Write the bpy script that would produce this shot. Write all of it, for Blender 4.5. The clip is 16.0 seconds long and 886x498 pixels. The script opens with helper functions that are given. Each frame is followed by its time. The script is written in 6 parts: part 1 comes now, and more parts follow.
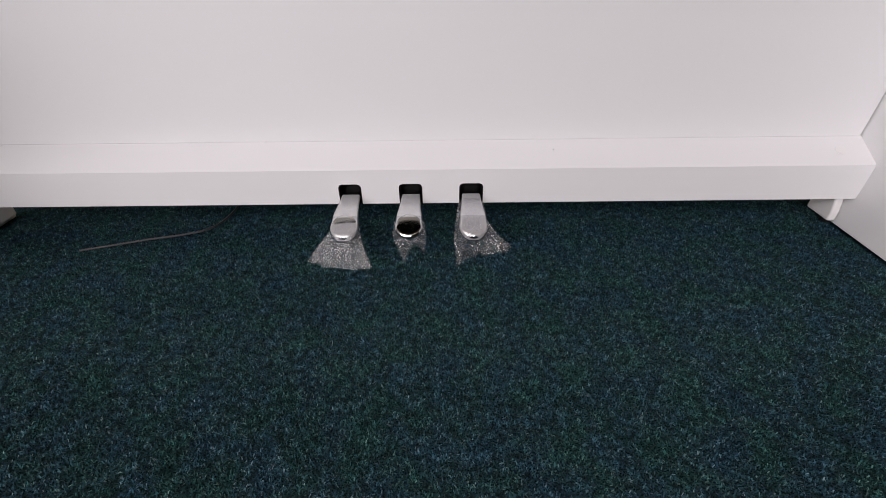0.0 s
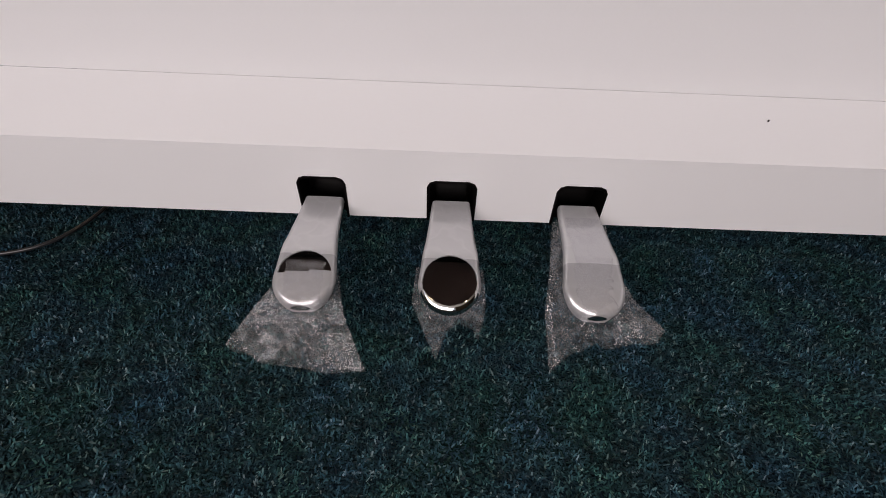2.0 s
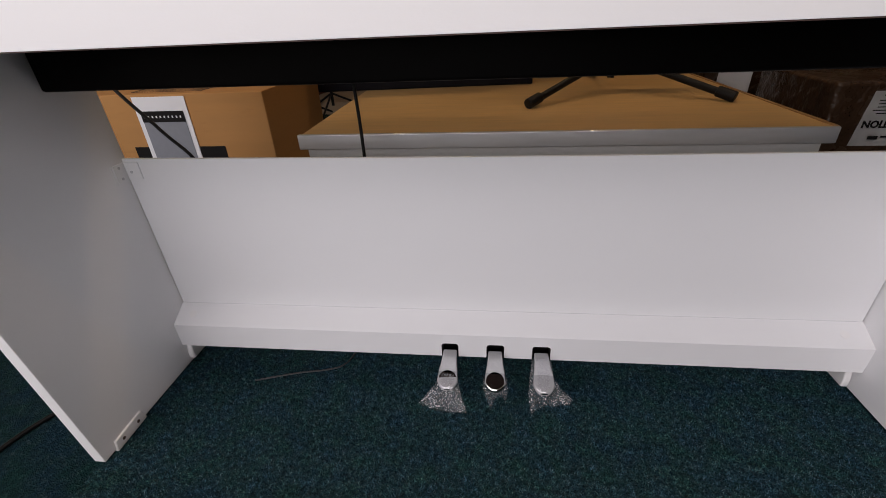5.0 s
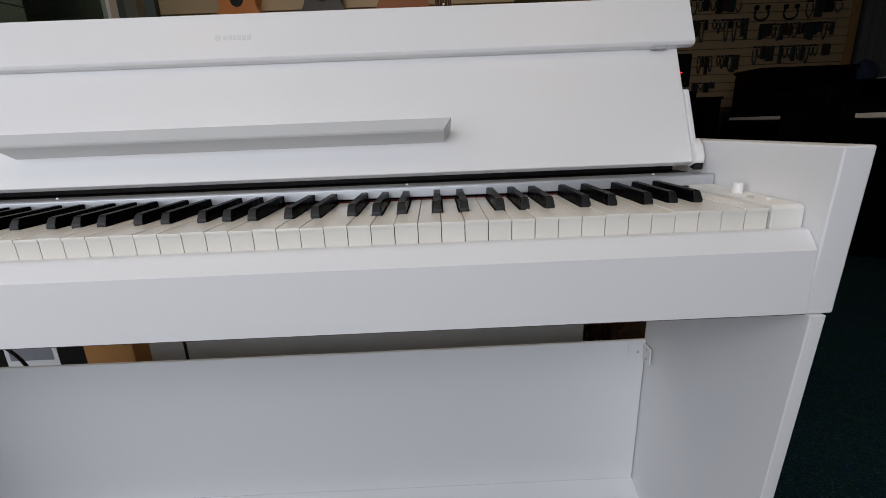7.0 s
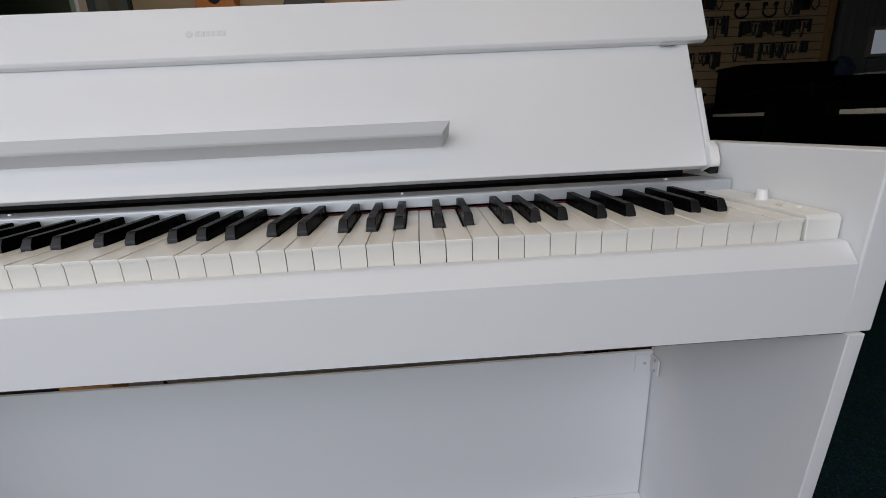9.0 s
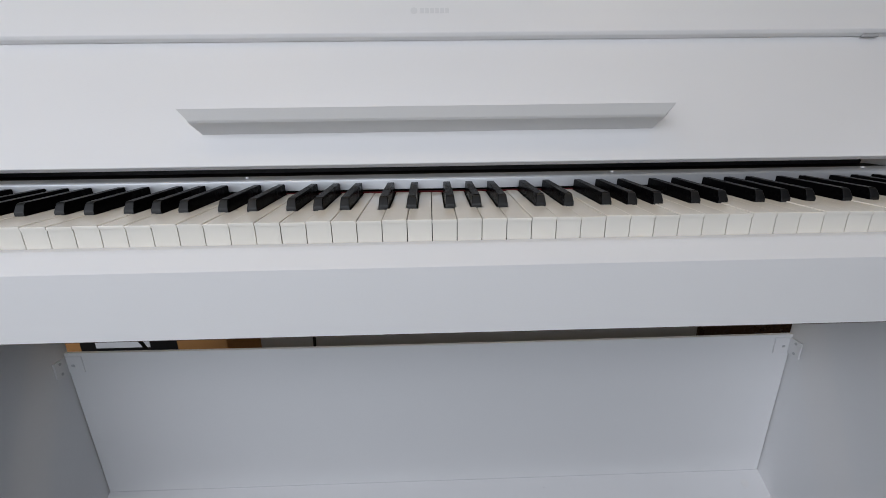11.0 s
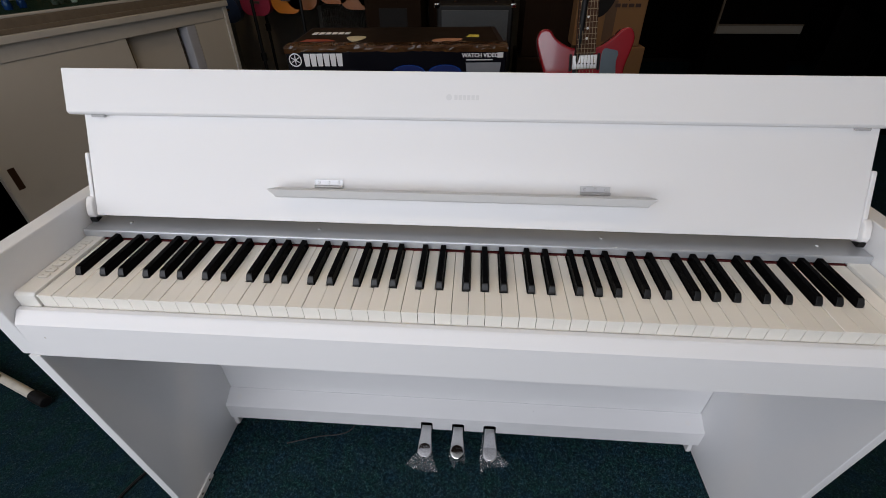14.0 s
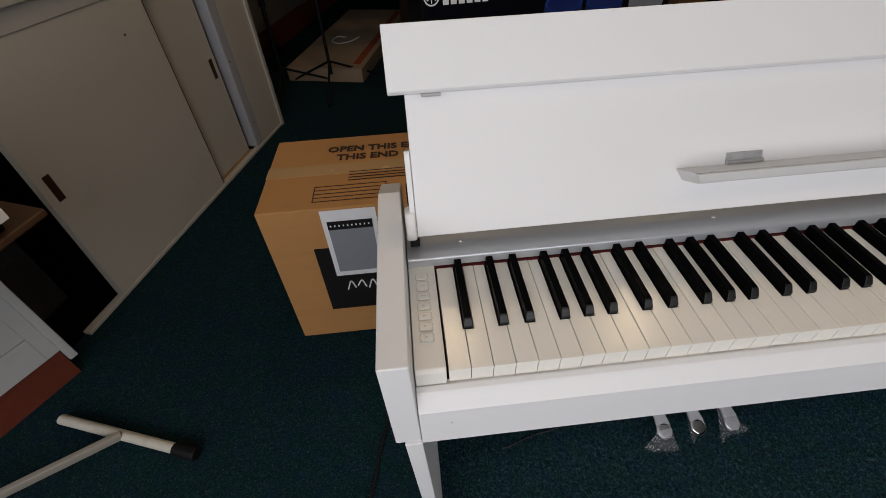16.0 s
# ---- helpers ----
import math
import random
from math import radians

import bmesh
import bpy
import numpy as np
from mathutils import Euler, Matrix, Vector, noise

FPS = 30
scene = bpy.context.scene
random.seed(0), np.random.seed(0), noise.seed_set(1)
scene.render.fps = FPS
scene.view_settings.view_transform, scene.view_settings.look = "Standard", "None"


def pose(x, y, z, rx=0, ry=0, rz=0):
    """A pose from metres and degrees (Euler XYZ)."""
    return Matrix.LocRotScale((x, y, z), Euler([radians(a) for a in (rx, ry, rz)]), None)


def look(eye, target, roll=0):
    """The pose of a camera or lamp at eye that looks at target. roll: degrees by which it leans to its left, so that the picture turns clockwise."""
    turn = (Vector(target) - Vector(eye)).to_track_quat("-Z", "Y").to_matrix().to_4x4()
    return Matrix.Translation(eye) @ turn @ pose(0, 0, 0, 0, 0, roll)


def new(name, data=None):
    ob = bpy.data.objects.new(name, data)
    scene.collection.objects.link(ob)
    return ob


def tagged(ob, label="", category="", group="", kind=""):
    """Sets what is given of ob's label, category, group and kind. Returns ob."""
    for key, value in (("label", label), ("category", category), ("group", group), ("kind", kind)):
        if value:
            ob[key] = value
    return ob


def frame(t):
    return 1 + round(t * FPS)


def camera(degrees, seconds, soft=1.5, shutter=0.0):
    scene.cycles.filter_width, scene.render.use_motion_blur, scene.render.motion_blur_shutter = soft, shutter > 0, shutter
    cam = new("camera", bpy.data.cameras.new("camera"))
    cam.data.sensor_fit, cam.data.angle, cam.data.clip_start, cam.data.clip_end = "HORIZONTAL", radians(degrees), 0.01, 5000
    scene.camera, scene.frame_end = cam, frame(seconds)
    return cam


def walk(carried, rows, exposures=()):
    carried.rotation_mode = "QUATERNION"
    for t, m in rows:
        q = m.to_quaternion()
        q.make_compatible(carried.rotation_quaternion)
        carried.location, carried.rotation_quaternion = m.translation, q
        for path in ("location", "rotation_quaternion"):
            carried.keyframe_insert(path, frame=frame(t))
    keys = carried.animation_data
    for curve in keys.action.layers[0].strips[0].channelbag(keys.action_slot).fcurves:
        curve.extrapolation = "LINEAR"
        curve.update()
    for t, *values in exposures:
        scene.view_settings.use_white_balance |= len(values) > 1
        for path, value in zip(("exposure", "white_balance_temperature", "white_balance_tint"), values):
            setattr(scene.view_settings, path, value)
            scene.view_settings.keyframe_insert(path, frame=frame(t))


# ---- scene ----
cam = camera(91.1, 16.0, soft=0.9)
# seconds, stops, kelvin, tint
EXPOSURES = [(0, 0.52, 7100, 20), (1.0, 0.41, 7400, 22), (3.2, 0.36, 7400, 22), (5.4, 0.13, 6850, 18), (7.0, -0.18, 6380, 12), (8.0, -0.19, 6340, 12), (10.0, -0.19, 6320, 11), (12.5, -0.27, 6240, 12), (13.3, -0.24, 6320, 12), (14.2, -0.03, 6420, 13), (15.2, -0.20, 6500, 13), (16, -0.28, 6700, 13)]
PATH = [
    (0, (0.055, -0.303, 0.364), (0.048, 1.322, -0.801), -0.7),
    (0.5, (0.021, -0.198, 0.316), (-0.049, 1.355, -0.941), -1.5),
    (1, (-0.004, -0.074, 0.292), (-0.043, 1.458, -0.994), -0.8),
    (1.5, (-0.011, -0.027, 0.263), (-0.033, 1.476, -1.055), 1.2),
    (2, (0.001, 0.007, 0.242), (0.019, 1.481, -1.109), 2.6),
    (2.5, (-0.005, 0.006, 0.255), (0.019, 1.489, -1.087), 3.4),
    (3, (-0.007, -0.032, 0.28), (0.03, 1.448, -1.064), 4.3),
    (3.2, (-0.004, -0.056, 0.292), (0.041, 1.434, -1.043), 4.4),
    (5.3, (-0.002, -0.451, 0.676), (-0.252, 1.336, -0.187), -2.4),
    (5.5, (-0.004, -0.482, 0.693), (-0.249, 1.339, -0.097), -0.9),
    (5.8, (0.029, -0.479, 0.763), (-0.2, 1.379, 0.06), -0.5),
    (6, (0.088, -0.463, 0.797), (-0.037, 1.433, 0.173), 0.8),
    (6.5, (0.191, -0.423, 0.81), (0.198, 1.482, 0.2), 0.3),
    (7, (0.279, -0.423, 0.819), (0.296, 1.504, 0.285), -2.3),
    (7.5, (0.359, -0.395, 0.826), (0.424, 1.531, 0.293), -2.7),
    (8, (0.378, -0.369, 0.827), (0.459, 1.558, 0.298), -3.4),
    (8.5, (0.323, -0.366, 0.828), (0.413, 1.559, 0.292), -3.5),
    (9, (0.264, -0.371, 0.826), (0.343, 1.552, 0.283), -2.8),
    (9.5, (0.181, -0.364, 0.817), (0.272, 1.551, 0.247), -2.4),
    (10, (0.055, -0.372, 0.825), (0.155, 1.54, 0.247), -0.5),
    (10.2, (0.023, -0.37, 0.824), (0.129, 1.539, 0.238), -0.1),
    (12.3, (-0.025, -0.445, 0.835), (-0.125, 1.456, 0.221), -1.1),
    (12.5, (-0.048, -0.432, 0.876), (-0.159, 1.418, 0.125), -0.4),
    (12.7, (-0.053, -0.432, 0.935), (-0.18, 1.374, 0.085), 0.7),
    (13, (-0.037, -0.442, 1.046), (-0.168, 1.296, 0.064), 0.9),
    (13.5, (0.012, -0.462, 1.131), (-0.124, 1.24, 0.09), 0.2),
    (14, (0.023, -0.435, 1.153), (-0.101, 1.186, -0.013), -0.5),
    (14.5, (-0.134, -0.442, 1.161), (-0.307, 1.131, -0.061), -1.9),
    (15, (-0.349, -0.41, 1.145), (-0.514, 1.134, -0.115), -2.0),
    (15.5, (-0.49, -0.295, 1.113), (-0.628, 1.22, -0.186), -1.4),
    (16, (-0.627, -0.239, 1.122), (-0.528, 1.222, -0.24), -2.8),
]
walk(cam, [(t, look(eye, target, roll)) for t, eye, target, roll in PATH], EXPOSURES)
WINDOW_S, WINDOW_W, DOWN, DOWN_BACK = 56.0, 2.6, 3.4, 5.0  # lamp powers

# ---- light ----
world = bpy.data.worlds.new("world")
scene.world = world
world.use_nodes = True
wn = world.node_tree.nodes
sky = wn.new("ShaderNodeTexSky")
sky.sky_type, sky.sun_disc = "NISHITA", False
sky.sun_elevation, sky.sun_rotation = radians(48), radians(200)
world.node_tree.links.new(sky.outputs["Color"], wn["Background"].inputs["Color"])
wn["Background"].inputs["Strength"].default_value = 0.05


def lamp(name, kind, m, energy, color, **settings):
    data = bpy.data.lights.new(name, kind)
    data.energy, data.color = energy, color
    for key, value in settings.items():
        if key == "size":
            data.size = value
        elif key == "size_y":
            data.shape, data.size_y = "RECTANGLE", value
        elif key == "angle":
            data.angle = value
        elif key == "spread":
            data.spread = value
        elif key == "radius":
            data.shadow_soft_size = value
        elif key == "spot":
            data.spot_size, data.spot_blend = value, 0.6
    ob = new(name, data)
    ob.matrix_world = m
    return ob


# overcast daylight
lamp("sun", "SUN", look((-1.5, -4, 5), (0, 0, 0)), 0.6, (1, 0.97, 0.93), angle=radians(30))
# sky light in the openings of the two shop windows
lamp("window_light_south", "AREA", look((-1.12, -1.88, 1.52), (-0.60, 0.6, 0.75)), WINDOW_S, (0.93, 0.96, 1.0), size=3.7, size_y=1.75)
lamp("window_light_west", "AREA", look((-2.56, -0.95, 1.93), (0.5, -0.2, 0.6)), WINDOW_W, (0.95, 0.97, 1.0), size=1.5, size_y=1.5)
# warm ceiling downlights
DOWNLIGHTS = [(0.74, 1.48), (-0.50, 1.48), (-0.9, -0.75), (0.9, -0.75)]
for lx, ly in DOWNLIGHTS:
    lamp("downlight_lamp", "AREA", look((lx, ly, 2.742), (lx, ly, 0)), DOWN if ly < 0 else DOWN_BACK, (1.0, 0.76, 0.46), size=0.12)

# ---- materials ----


def mat(name, base, rough=0.5, metal=0.0, vary=0.1, grain=6.0, bump=0.15, fine=350.0, stretch=(1, 1, 1), rand=0.0, coat=0.0,
        tint=None, stains=0.0, depth=0.001, spec=0.5, island=0.0):
    """Principled surface: a broad mottling, a fine relief, uneven gloss, and, where given, scattered stains and a shade per piece."""
    m = bpy.data.materials.new(name)
    m.use_nodes = True
    nt, n = m.node_tree, m.node_tree.nodes
    b = n["Principled BSDF"]
    link = nt.links.new
    co = n.new("ShaderNodeTexCoord")
    mp = n.new("ShaderNodeMapping")
    mp.inputs["Scale"].default_value = stretch
    link(co.outputs["Object"], mp.inputs["Vector"])
    broad = n.new("ShaderNodeTexNoise")
    broad.inputs["Scale"].default_value, broad.inputs["Detail"].default_value = grain, 5
    small = n.new("ShaderNodeTexNoise")
    small.inputs["Scale"].default_value, small.inputs["Detail"].default_value = fine, 3
    link(mp.outputs["Vector"], broad.inputs["Vector"])
    link(mp.outputs["Vector"], small.inputs["Vector"])
    mix = n.new("ShaderNodeMix")
    mix.data_type = "RGBA"
    lo = tint if tint else tuple(c * (1 - vary) for c in base)
    hi = tuple(min(1, c * (1 + vary)) for c in base)
    mix.inputs[6].default_value, mix.inputs[7].default_value = (*lo, 1), (*hi, 1)
    link(broad.outputs["Fac"], mix.inputs[0])
    color = mix.outputs[2]
    if stains:
        spots = n.new("ShaderNodeTexNoise")
        spots.inputs["Scale"].default_value, spots.inputs["Detail"].default_value = grain * 2.3, 8
        link(mp.outputs["Vector"], spots.inputs["Vector"])
        ramp = n.new("ShaderNodeMapRange")
        ramp.inputs[1].default_value, ramp.inputs[2].default_value, ramp.inputs[4].default_value = 0.58, 0.75, stains
        link(spots.outputs["Fac"], ramp.inputs[0])
        dirt = n.new("ShaderNodeMix")
        dirt.data_type = "RGBA"
        dirt.inputs[7].default_value = (*(c * 0.45 for c in base), 1)
        link(ramp.outputs[0], dirt.inputs[0])
        link(color, dirt.inputs[6])
        color = dirt.outputs[2]
    if rand or island:
        if island:
            src = n.new("ShaderNodeNewGeometry").outputs["Random Per Island"]
        else:
            src = n.new("ShaderNodeObjectInfo").outputs["Random"]
        amount = rand or island
        span = n.new("ShaderNodeMapRange")
        span.inputs[3].default_value, span.inputs[4].default_value = 1 - amount, 1 + amount
        link(src, span.inputs[0])
        hsv = n.new("ShaderNodeHueSaturation")
        link(span.outputs[0], hsv.inputs["Value"])
        link(color, hsv.inputs["Color"])
        color = hsv.outputs["Color"]
    link(color, b.inputs["Base Color"])
    gloss = n.new("ShaderNodeMapRange")
    gloss.inputs[3].default_value, gloss.inputs[4].default_value = max(0.02, rough - 0.07), min(1, rough + 0.07)
    link(broad.outputs["Fac"], gloss.inputs[0])
    link(gloss.outputs[0], b.inputs["Roughness"])
    b.inputs["Metallic"].default_value = metal
    b.inputs["Specular IOR Level"].default_value = spec
    b.inputs["Coat Weight"].default_value = coat
    b.inputs["Coat Roughness"].default_value = 0.06
    if bump:
        bp = n.new("ShaderNodeBump")
        bp.inputs["Strength"].default_value, bp.inputs["Distance"].default_value = bump, depth
        link(small.outputs["Fac"], bp.inputs["Height"])
        link(bp.outputs["Normal"], b.inputs["Normal"])
    return m


def glow(name, color, strength):
    m = mat(name, color, 0.5)
    b = m.node_tree.nodes["Principled BSDF"]
    b.inputs["Emission Color"].default_value, b.inputs["Emission Strength"].default_value = (*color, 1), strength
    return m


def hue_patches(nt, color, coords, scale):
    """Yarn of greener and bluer dye lots, mixed in small patches."""
    n, link = nt.nodes, nt.links.new
    lots = n.new("ShaderNodeTexNoise")
    lots.inputs["Scale"].default_value, lots.inputs["Detail"].default_value = scale, 4
    link(coords, lots.inputs["Vector"])
    ramp = n.new("ShaderNodeValToRGB")
    e = ramp.color_ramp.elements
    e[0].position, e[0].color = 0.36, (0.84, 1.08, 0.88, 1)
    e[1].position, e[1].color = 0.64, (0.90, 0.96, 1.18, 1)
    e.new(0.5).color = (1.0, 1.0, 1.0, 1)
    link(lots.outputs["Fac"], ramp.inputs[0])
    mul = n.new("ShaderNodeMixRGB")
    mul.blend_type, mul.inputs[0].default_value = "MULTIPLY", 1.0
    link(color, mul.inputs[1])
    link(ramp.outputs[0], mul.inputs[2])
    return mul.outputs[0]


def carpet_material():
    """Dark teal flecked carpet, between and beyond the tufts."""
    m = mat("carpet_teal", (0.008, 0.024, 0.030), 0.95, 0, 0.25, 5, 0, spec=0.05)
    nt, n = m.node_tree, m.node_tree.nodes
    b, link = n["Principled BSDF"], m.node_tree.links.new
    base = b.inputs["Base Color"].links[0].from_socket
    co = n.new("ShaderNodeTexCoord")
    cells = n.new("ShaderNodeTexVoronoi")
    cells.inputs["Scale"].default_value = 330
    warp = n.new("ShaderNodeTexNoise")
    warp.inputs["Scale"].default_value = 160
    add = n.new("ShaderNodeMixRGB")
    add.blend_type, add.inputs[0].default_value = "ADD", 0.012
    link(co.outputs["Object"], warp.inputs["Vector"])
    link(co.outputs["Object"], add.inputs[1])
    link(warp.outputs["Color"], add.inputs[2])
    link(add.outputs[0], cells.inputs["Vector"])
    sep = n.new("ShaderNodeSeparateColor")
    link(cells.outputs["Color"], sep.inputs[0])
    ramp = n.new("ShaderNodeValToRGB")
    e = ramp.color_ramp.elements
    e[0].position, e[0].color = 0.0, (0.005, 0.013, 0.017, 1)
    e[1].position, e[1].color = 1.0, (0.052, 0.084, 0.096, 1)
    for p, c in ((0.45, (0.008, 0.024, 0.030, 1)), (0.72, (0.013, 0.040, 0.053, 1)), (0.88, (0.021, 0.053, 0.060, 1))):
        e.new(p).color = c
    link(sep.outputs[0], ramp.inputs[0])
    mix = n.new("ShaderNodeMix")
    mix.data_type = "RGBA"
    mix.inputs[0].default_value = 0.6
    link(base, mix.inputs[6])
    link(ramp.outputs[0], mix.inputs[7])
    link(hue_patches(nt, mix.outputs[2], co.outputs["Object"], 26), b.inputs["Base Color"])
    bp = n.new("ShaderNodeBump")
    bp.inputs["Strength"].default_value, bp.inputs["Distance"].default_value = 0.9, 0.004
    link(cells.outputs["Distance"], bp.inputs["Height"])
    link(bp.outputs["Normal"], b.inputs["Normal"])
    return m


def pile_material():
    """Yarn tufts, each with a shade of its own."""
    m = mat("carpet_pile", (0.014, 0.036, 0.042), 0.9, 0, 0.1, 40, 0, spec=0.15)
    nt, n = m.node_tree, m.node_tree.nodes
    b, link = n["Principled BSDF"], m.node_tree.links.new
    geo = n.new("ShaderNodeNewGeometry")
    ramp = n.new("ShaderNodeValToRGB")
    e = ramp.color_ramp.elements
    e[0].position, e[0].color = 0.0, (0.008, 0.023, 0.030, 1)
    e[1].position, e[1].color = 1.0, (0.105, 0.160, 0.175, 1)
    for p, c in ((0.40, (0.011, 0.037, 0.048, 1)), (0.66, (0.016, 0.055, 0.071, 1)), (0.82, (0.024, 0.076, 0.087, 1)), (0.93, (0.050, 0.105, 0.116, 1))):
        e.new(p).color = c
    link(geo.outputs["Random Per Island"], ramp.inputs[0])
    co = n.new("ShaderNodeTexCoord")
    clump = n.new("ShaderNodeTexNoise")
    clump.inputs["Scale"].default_value, clump.inputs["Detail"].default_value = 120, 4
    link(co.outputs["Object"], clump.inputs["Vector"])
    span = n.new("ShaderNodeMapRange")
    span.inputs[1].default_value, span.inputs[2].default_value, span.inputs[3].default_value, span.inputs[4].default_value = 0.32, 0.68, 0.30, 1.75
    link(clump.outputs["Fac"], span.inputs[0])
    hsv = n.new("ShaderNodeHueSaturation")
    link(span.outputs[0], hsv.inputs["Value"])
    link(ramp.outputs[0], hsv.inputs["Color"])
    link(hue_patches(nt, hsv.outputs["Color"], co.outputs["Object"], 26), b.inputs["Base Color"])
    return m


def film_material(name, haze_amount):
    """Thin crumpled polythene."""
    m = bpy.data.materials.new(name)
    m.use_nodes = True
    nt, n = m.node_tree, m.node_tree.nodes
    link = nt.links.new
    out = n["Material Output"]
    clear = n.new("ShaderNodeBsdfTransparent")
    clear.inputs[0].default_value = (0.97, 0.97, 0.98, 1)
    haze = n.new("ShaderNodeBsdfTranslucent")
    haze.inputs[0].default_value = (0.85, 0.85, 0.87, 1)
    dull = n.new("ShaderNodeBsdfDiffuse")
    dull.inputs[0].default_value = (0.85, 0.85, 0.87, 1)
    shine = n.new("ShaderNodeBsdfGlossy")
    shine.inputs["Roughness"].default_value = 0.05
    co = n.new("ShaderNodeTexCoord")
    bend = n.new("ShaderNodeTexNoise")
    bend.inputs["Scale"].default_value, bend.inputs["Detail"].default_value = 45, 2
    link(co.outputs["Object"], bend.inputs["Vector"])
    shift = n.new("ShaderNodeMixRGB")
    shift.blend_type, shift.inputs[0].default_value = "ADD", 0.035
    link(co.outputs["Object"], shift.inputs[1])
    link(bend.outputs["Color"], shift.inputs[2])
    folds = n.new("ShaderNodeTexVoronoi")
    folds.feature = "DISTANCE_TO_EDGE"
    folds.inputs["Scale"].default_value = 55
    link(shift.outputs[0], folds.inputs["Vector"])
    crease = n.new("ShaderNodeMapRange")  # whitened creases
    crease.inputs[1].default_value, crease.inputs[2].default_value = 0.0, 0.10
    crease.inputs[3].default_value, crease.inputs[4].default_value = haze_amount + (0.10 if haze_amount < 0.1 else 0.025), haze_amount
    link(folds.outputs["Distance"], crease.inputs[0])
    bp = n.new("ShaderNodeBump")
    bp.inputs["Strength"].default_value, bp.inputs["Distance"].default_value = 0.35, 0.004
    link(folds.outputs["Distance"], bp.inputs["Height"])
    link(bp.outputs["Normal"], shine.inputs["Normal"])
    body = n.new("ShaderNodeMixShader")
    link(crease.outputs[0], body.inputs[0])
    both = n.new("ShaderNodeMixShader")
    both.inputs[0].default_value = 0.6
    link(haze.outputs[0], both.inputs[1])
    link(dull.outputs[0], both.inputs[2])
    link(clear.outputs[0], body.inputs[1])
    link(both.outputs[0], body.inputs[2])
    edge_on = n.new("ShaderNodeLayerWeight")
    edge_on.inputs[0].default_value = 0.35
    link(bp.outputs["Normal"], edge_on.inputs["Normal"])
    fr = n.new("ShaderNodeMapRange")
    fr.inputs[3].default_value, fr.inputs[4].default_value = 0.02, 0.15
    link(edge_on.outputs["Facing"], fr.inputs[0])
    top = n.new("ShaderNodeMixShader")
    link(fr.outputs[0], top.inputs[0])
    link(body.outputs[0], top.inputs[1])
    link(shine.outputs[0], top.inputs[2])
    link(top.outputs[0], out.inputs["Surface"])
    return m


WHITE = mat("white_laminate", (0.80, 0.795, 0.80), 0.42, 0, 0.022, 3, 0.07, 260, (1, 3, 3), spec=0.4)
WHITE_EDGE = mat("white_plastic", (0.80, 0.785, 0.775), 0.35, 0, 0.03, 20, 0.03)
# greyer white for the music rest, part of its shading put into the colour
REST_WHITE = mat("shaded_white_board", (0.71, 0.705, 0.70), 0.45, 0, 0.03, 4, 0.12, 260, (1, 3, 3), spec=0.4)
CREAM = mat("cream_plastic", (0.80, 0.785, 0.74), 0.4, 0, 0.04, 30, 0.03)
IVORY = mat("ivory_key", (0.82, 0.79, 0.725), 0.22, 0, 0.02, 30, 0.04, 500, rand=0.025, spec=0.5)
EBONY = mat("black_key", (0.0022, 0.0022, 0.0026), 0.26, 0, 0.2, 40, 0.05, 900, spec=0.015)
# same black plastic, made greyer for the sheen on the key fronts
EBONY_FRONT = mat("sheen_black_key_front", (0.006, 0.0065, 0.0075), 0.38, 0, 0.2, 40, 0.05, 900, spec=0.40)
FELT = mat("red_felt", (0.085, 0.004, 0.006), 0.95, 0, 0.2, 60, 0.6, 700)
SILVER = mat("silver_paint", (0.50, 0.52, 0.55), 0.36, 0.55, 0.03, 15, 0.08, 900)
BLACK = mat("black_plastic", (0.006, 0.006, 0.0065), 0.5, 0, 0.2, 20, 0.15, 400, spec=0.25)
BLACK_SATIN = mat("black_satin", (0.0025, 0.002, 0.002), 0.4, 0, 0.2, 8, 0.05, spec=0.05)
CHROME = mat("chrome", (0.78, 0.78, 0.77), 0.05, 1, 0.03, 25, 0.01, 200)
STEEL = mat("zinc_steel", (0.55, 0.55, 0.56), 0.42, 0.7, 0.12, 60, 0.06, 500)
GREY_PAD = mat("grey_rubber", (0.42, 0.42, 0.43), 0.7)
LOGO = mat("silver_print", (0.70, 0.70, 0.705), 0.42, 0.0, 0.05, spec=0.4)
ENGRAVED = mat("grey_print", (0.60, 0.575, 0.53), 0.5)
CARPET = carpet_material()
PILE = pile_material()
FILM = film_material("clear_polythene", 0.058)
FILM_HAZY = film_material("hazy_polythene", 0.50)
FILM_SOFT = film_material("stretched_polythene", 0.33)
CARD = mat("cardboard", (0.43, 0.21, 0.068), 0.85, 0, 0.10, 7, 0.25, 160, (1, 1, 6), stains=0.15)
CARD_DARK = mat("brown_cardboard", (0.085, 0.045, 0.022), 0.85, 0, 0.15, 6, 0.25, 160)
INK = mat("black_ink", (0.010, 0.009, 0.009), 0.7, 0, 0.3, 30, 0.05, spec=0.15)
BROWN_INK = mat("brown_ink", (0.030, 0.012, 0.006), 0.7, 0, 0.3, 30, 0.05)
PAPER = mat("white_paper", (0.74, 0.74, 0.76), 0.6, 0, 0.04, 20, 0.05)
PAPER_GREY = mat("grey_print_paper", (0.22, 0.23, 0.26), 0.55, 0, 0.1, 60, 0.05)
TAPE = mat("brown_tape", (0.45, 0.28, 0.13), 0.25, 0, 0.06, 20, 0.03)
BEECH = mat("beech_top", (0.58, 0.37, 0.16), 0.45, 0, 0.18, 9, 0.12, 90, (1, 9, 9), tint=(0.45, 0.27, 0.11))
EDGE_METAL = mat("aluminium_edge", (0.56, 0.57, 0.58), 0.35, 0.6, 0.12, 10, 0.05, 300, (1, 8, 8))
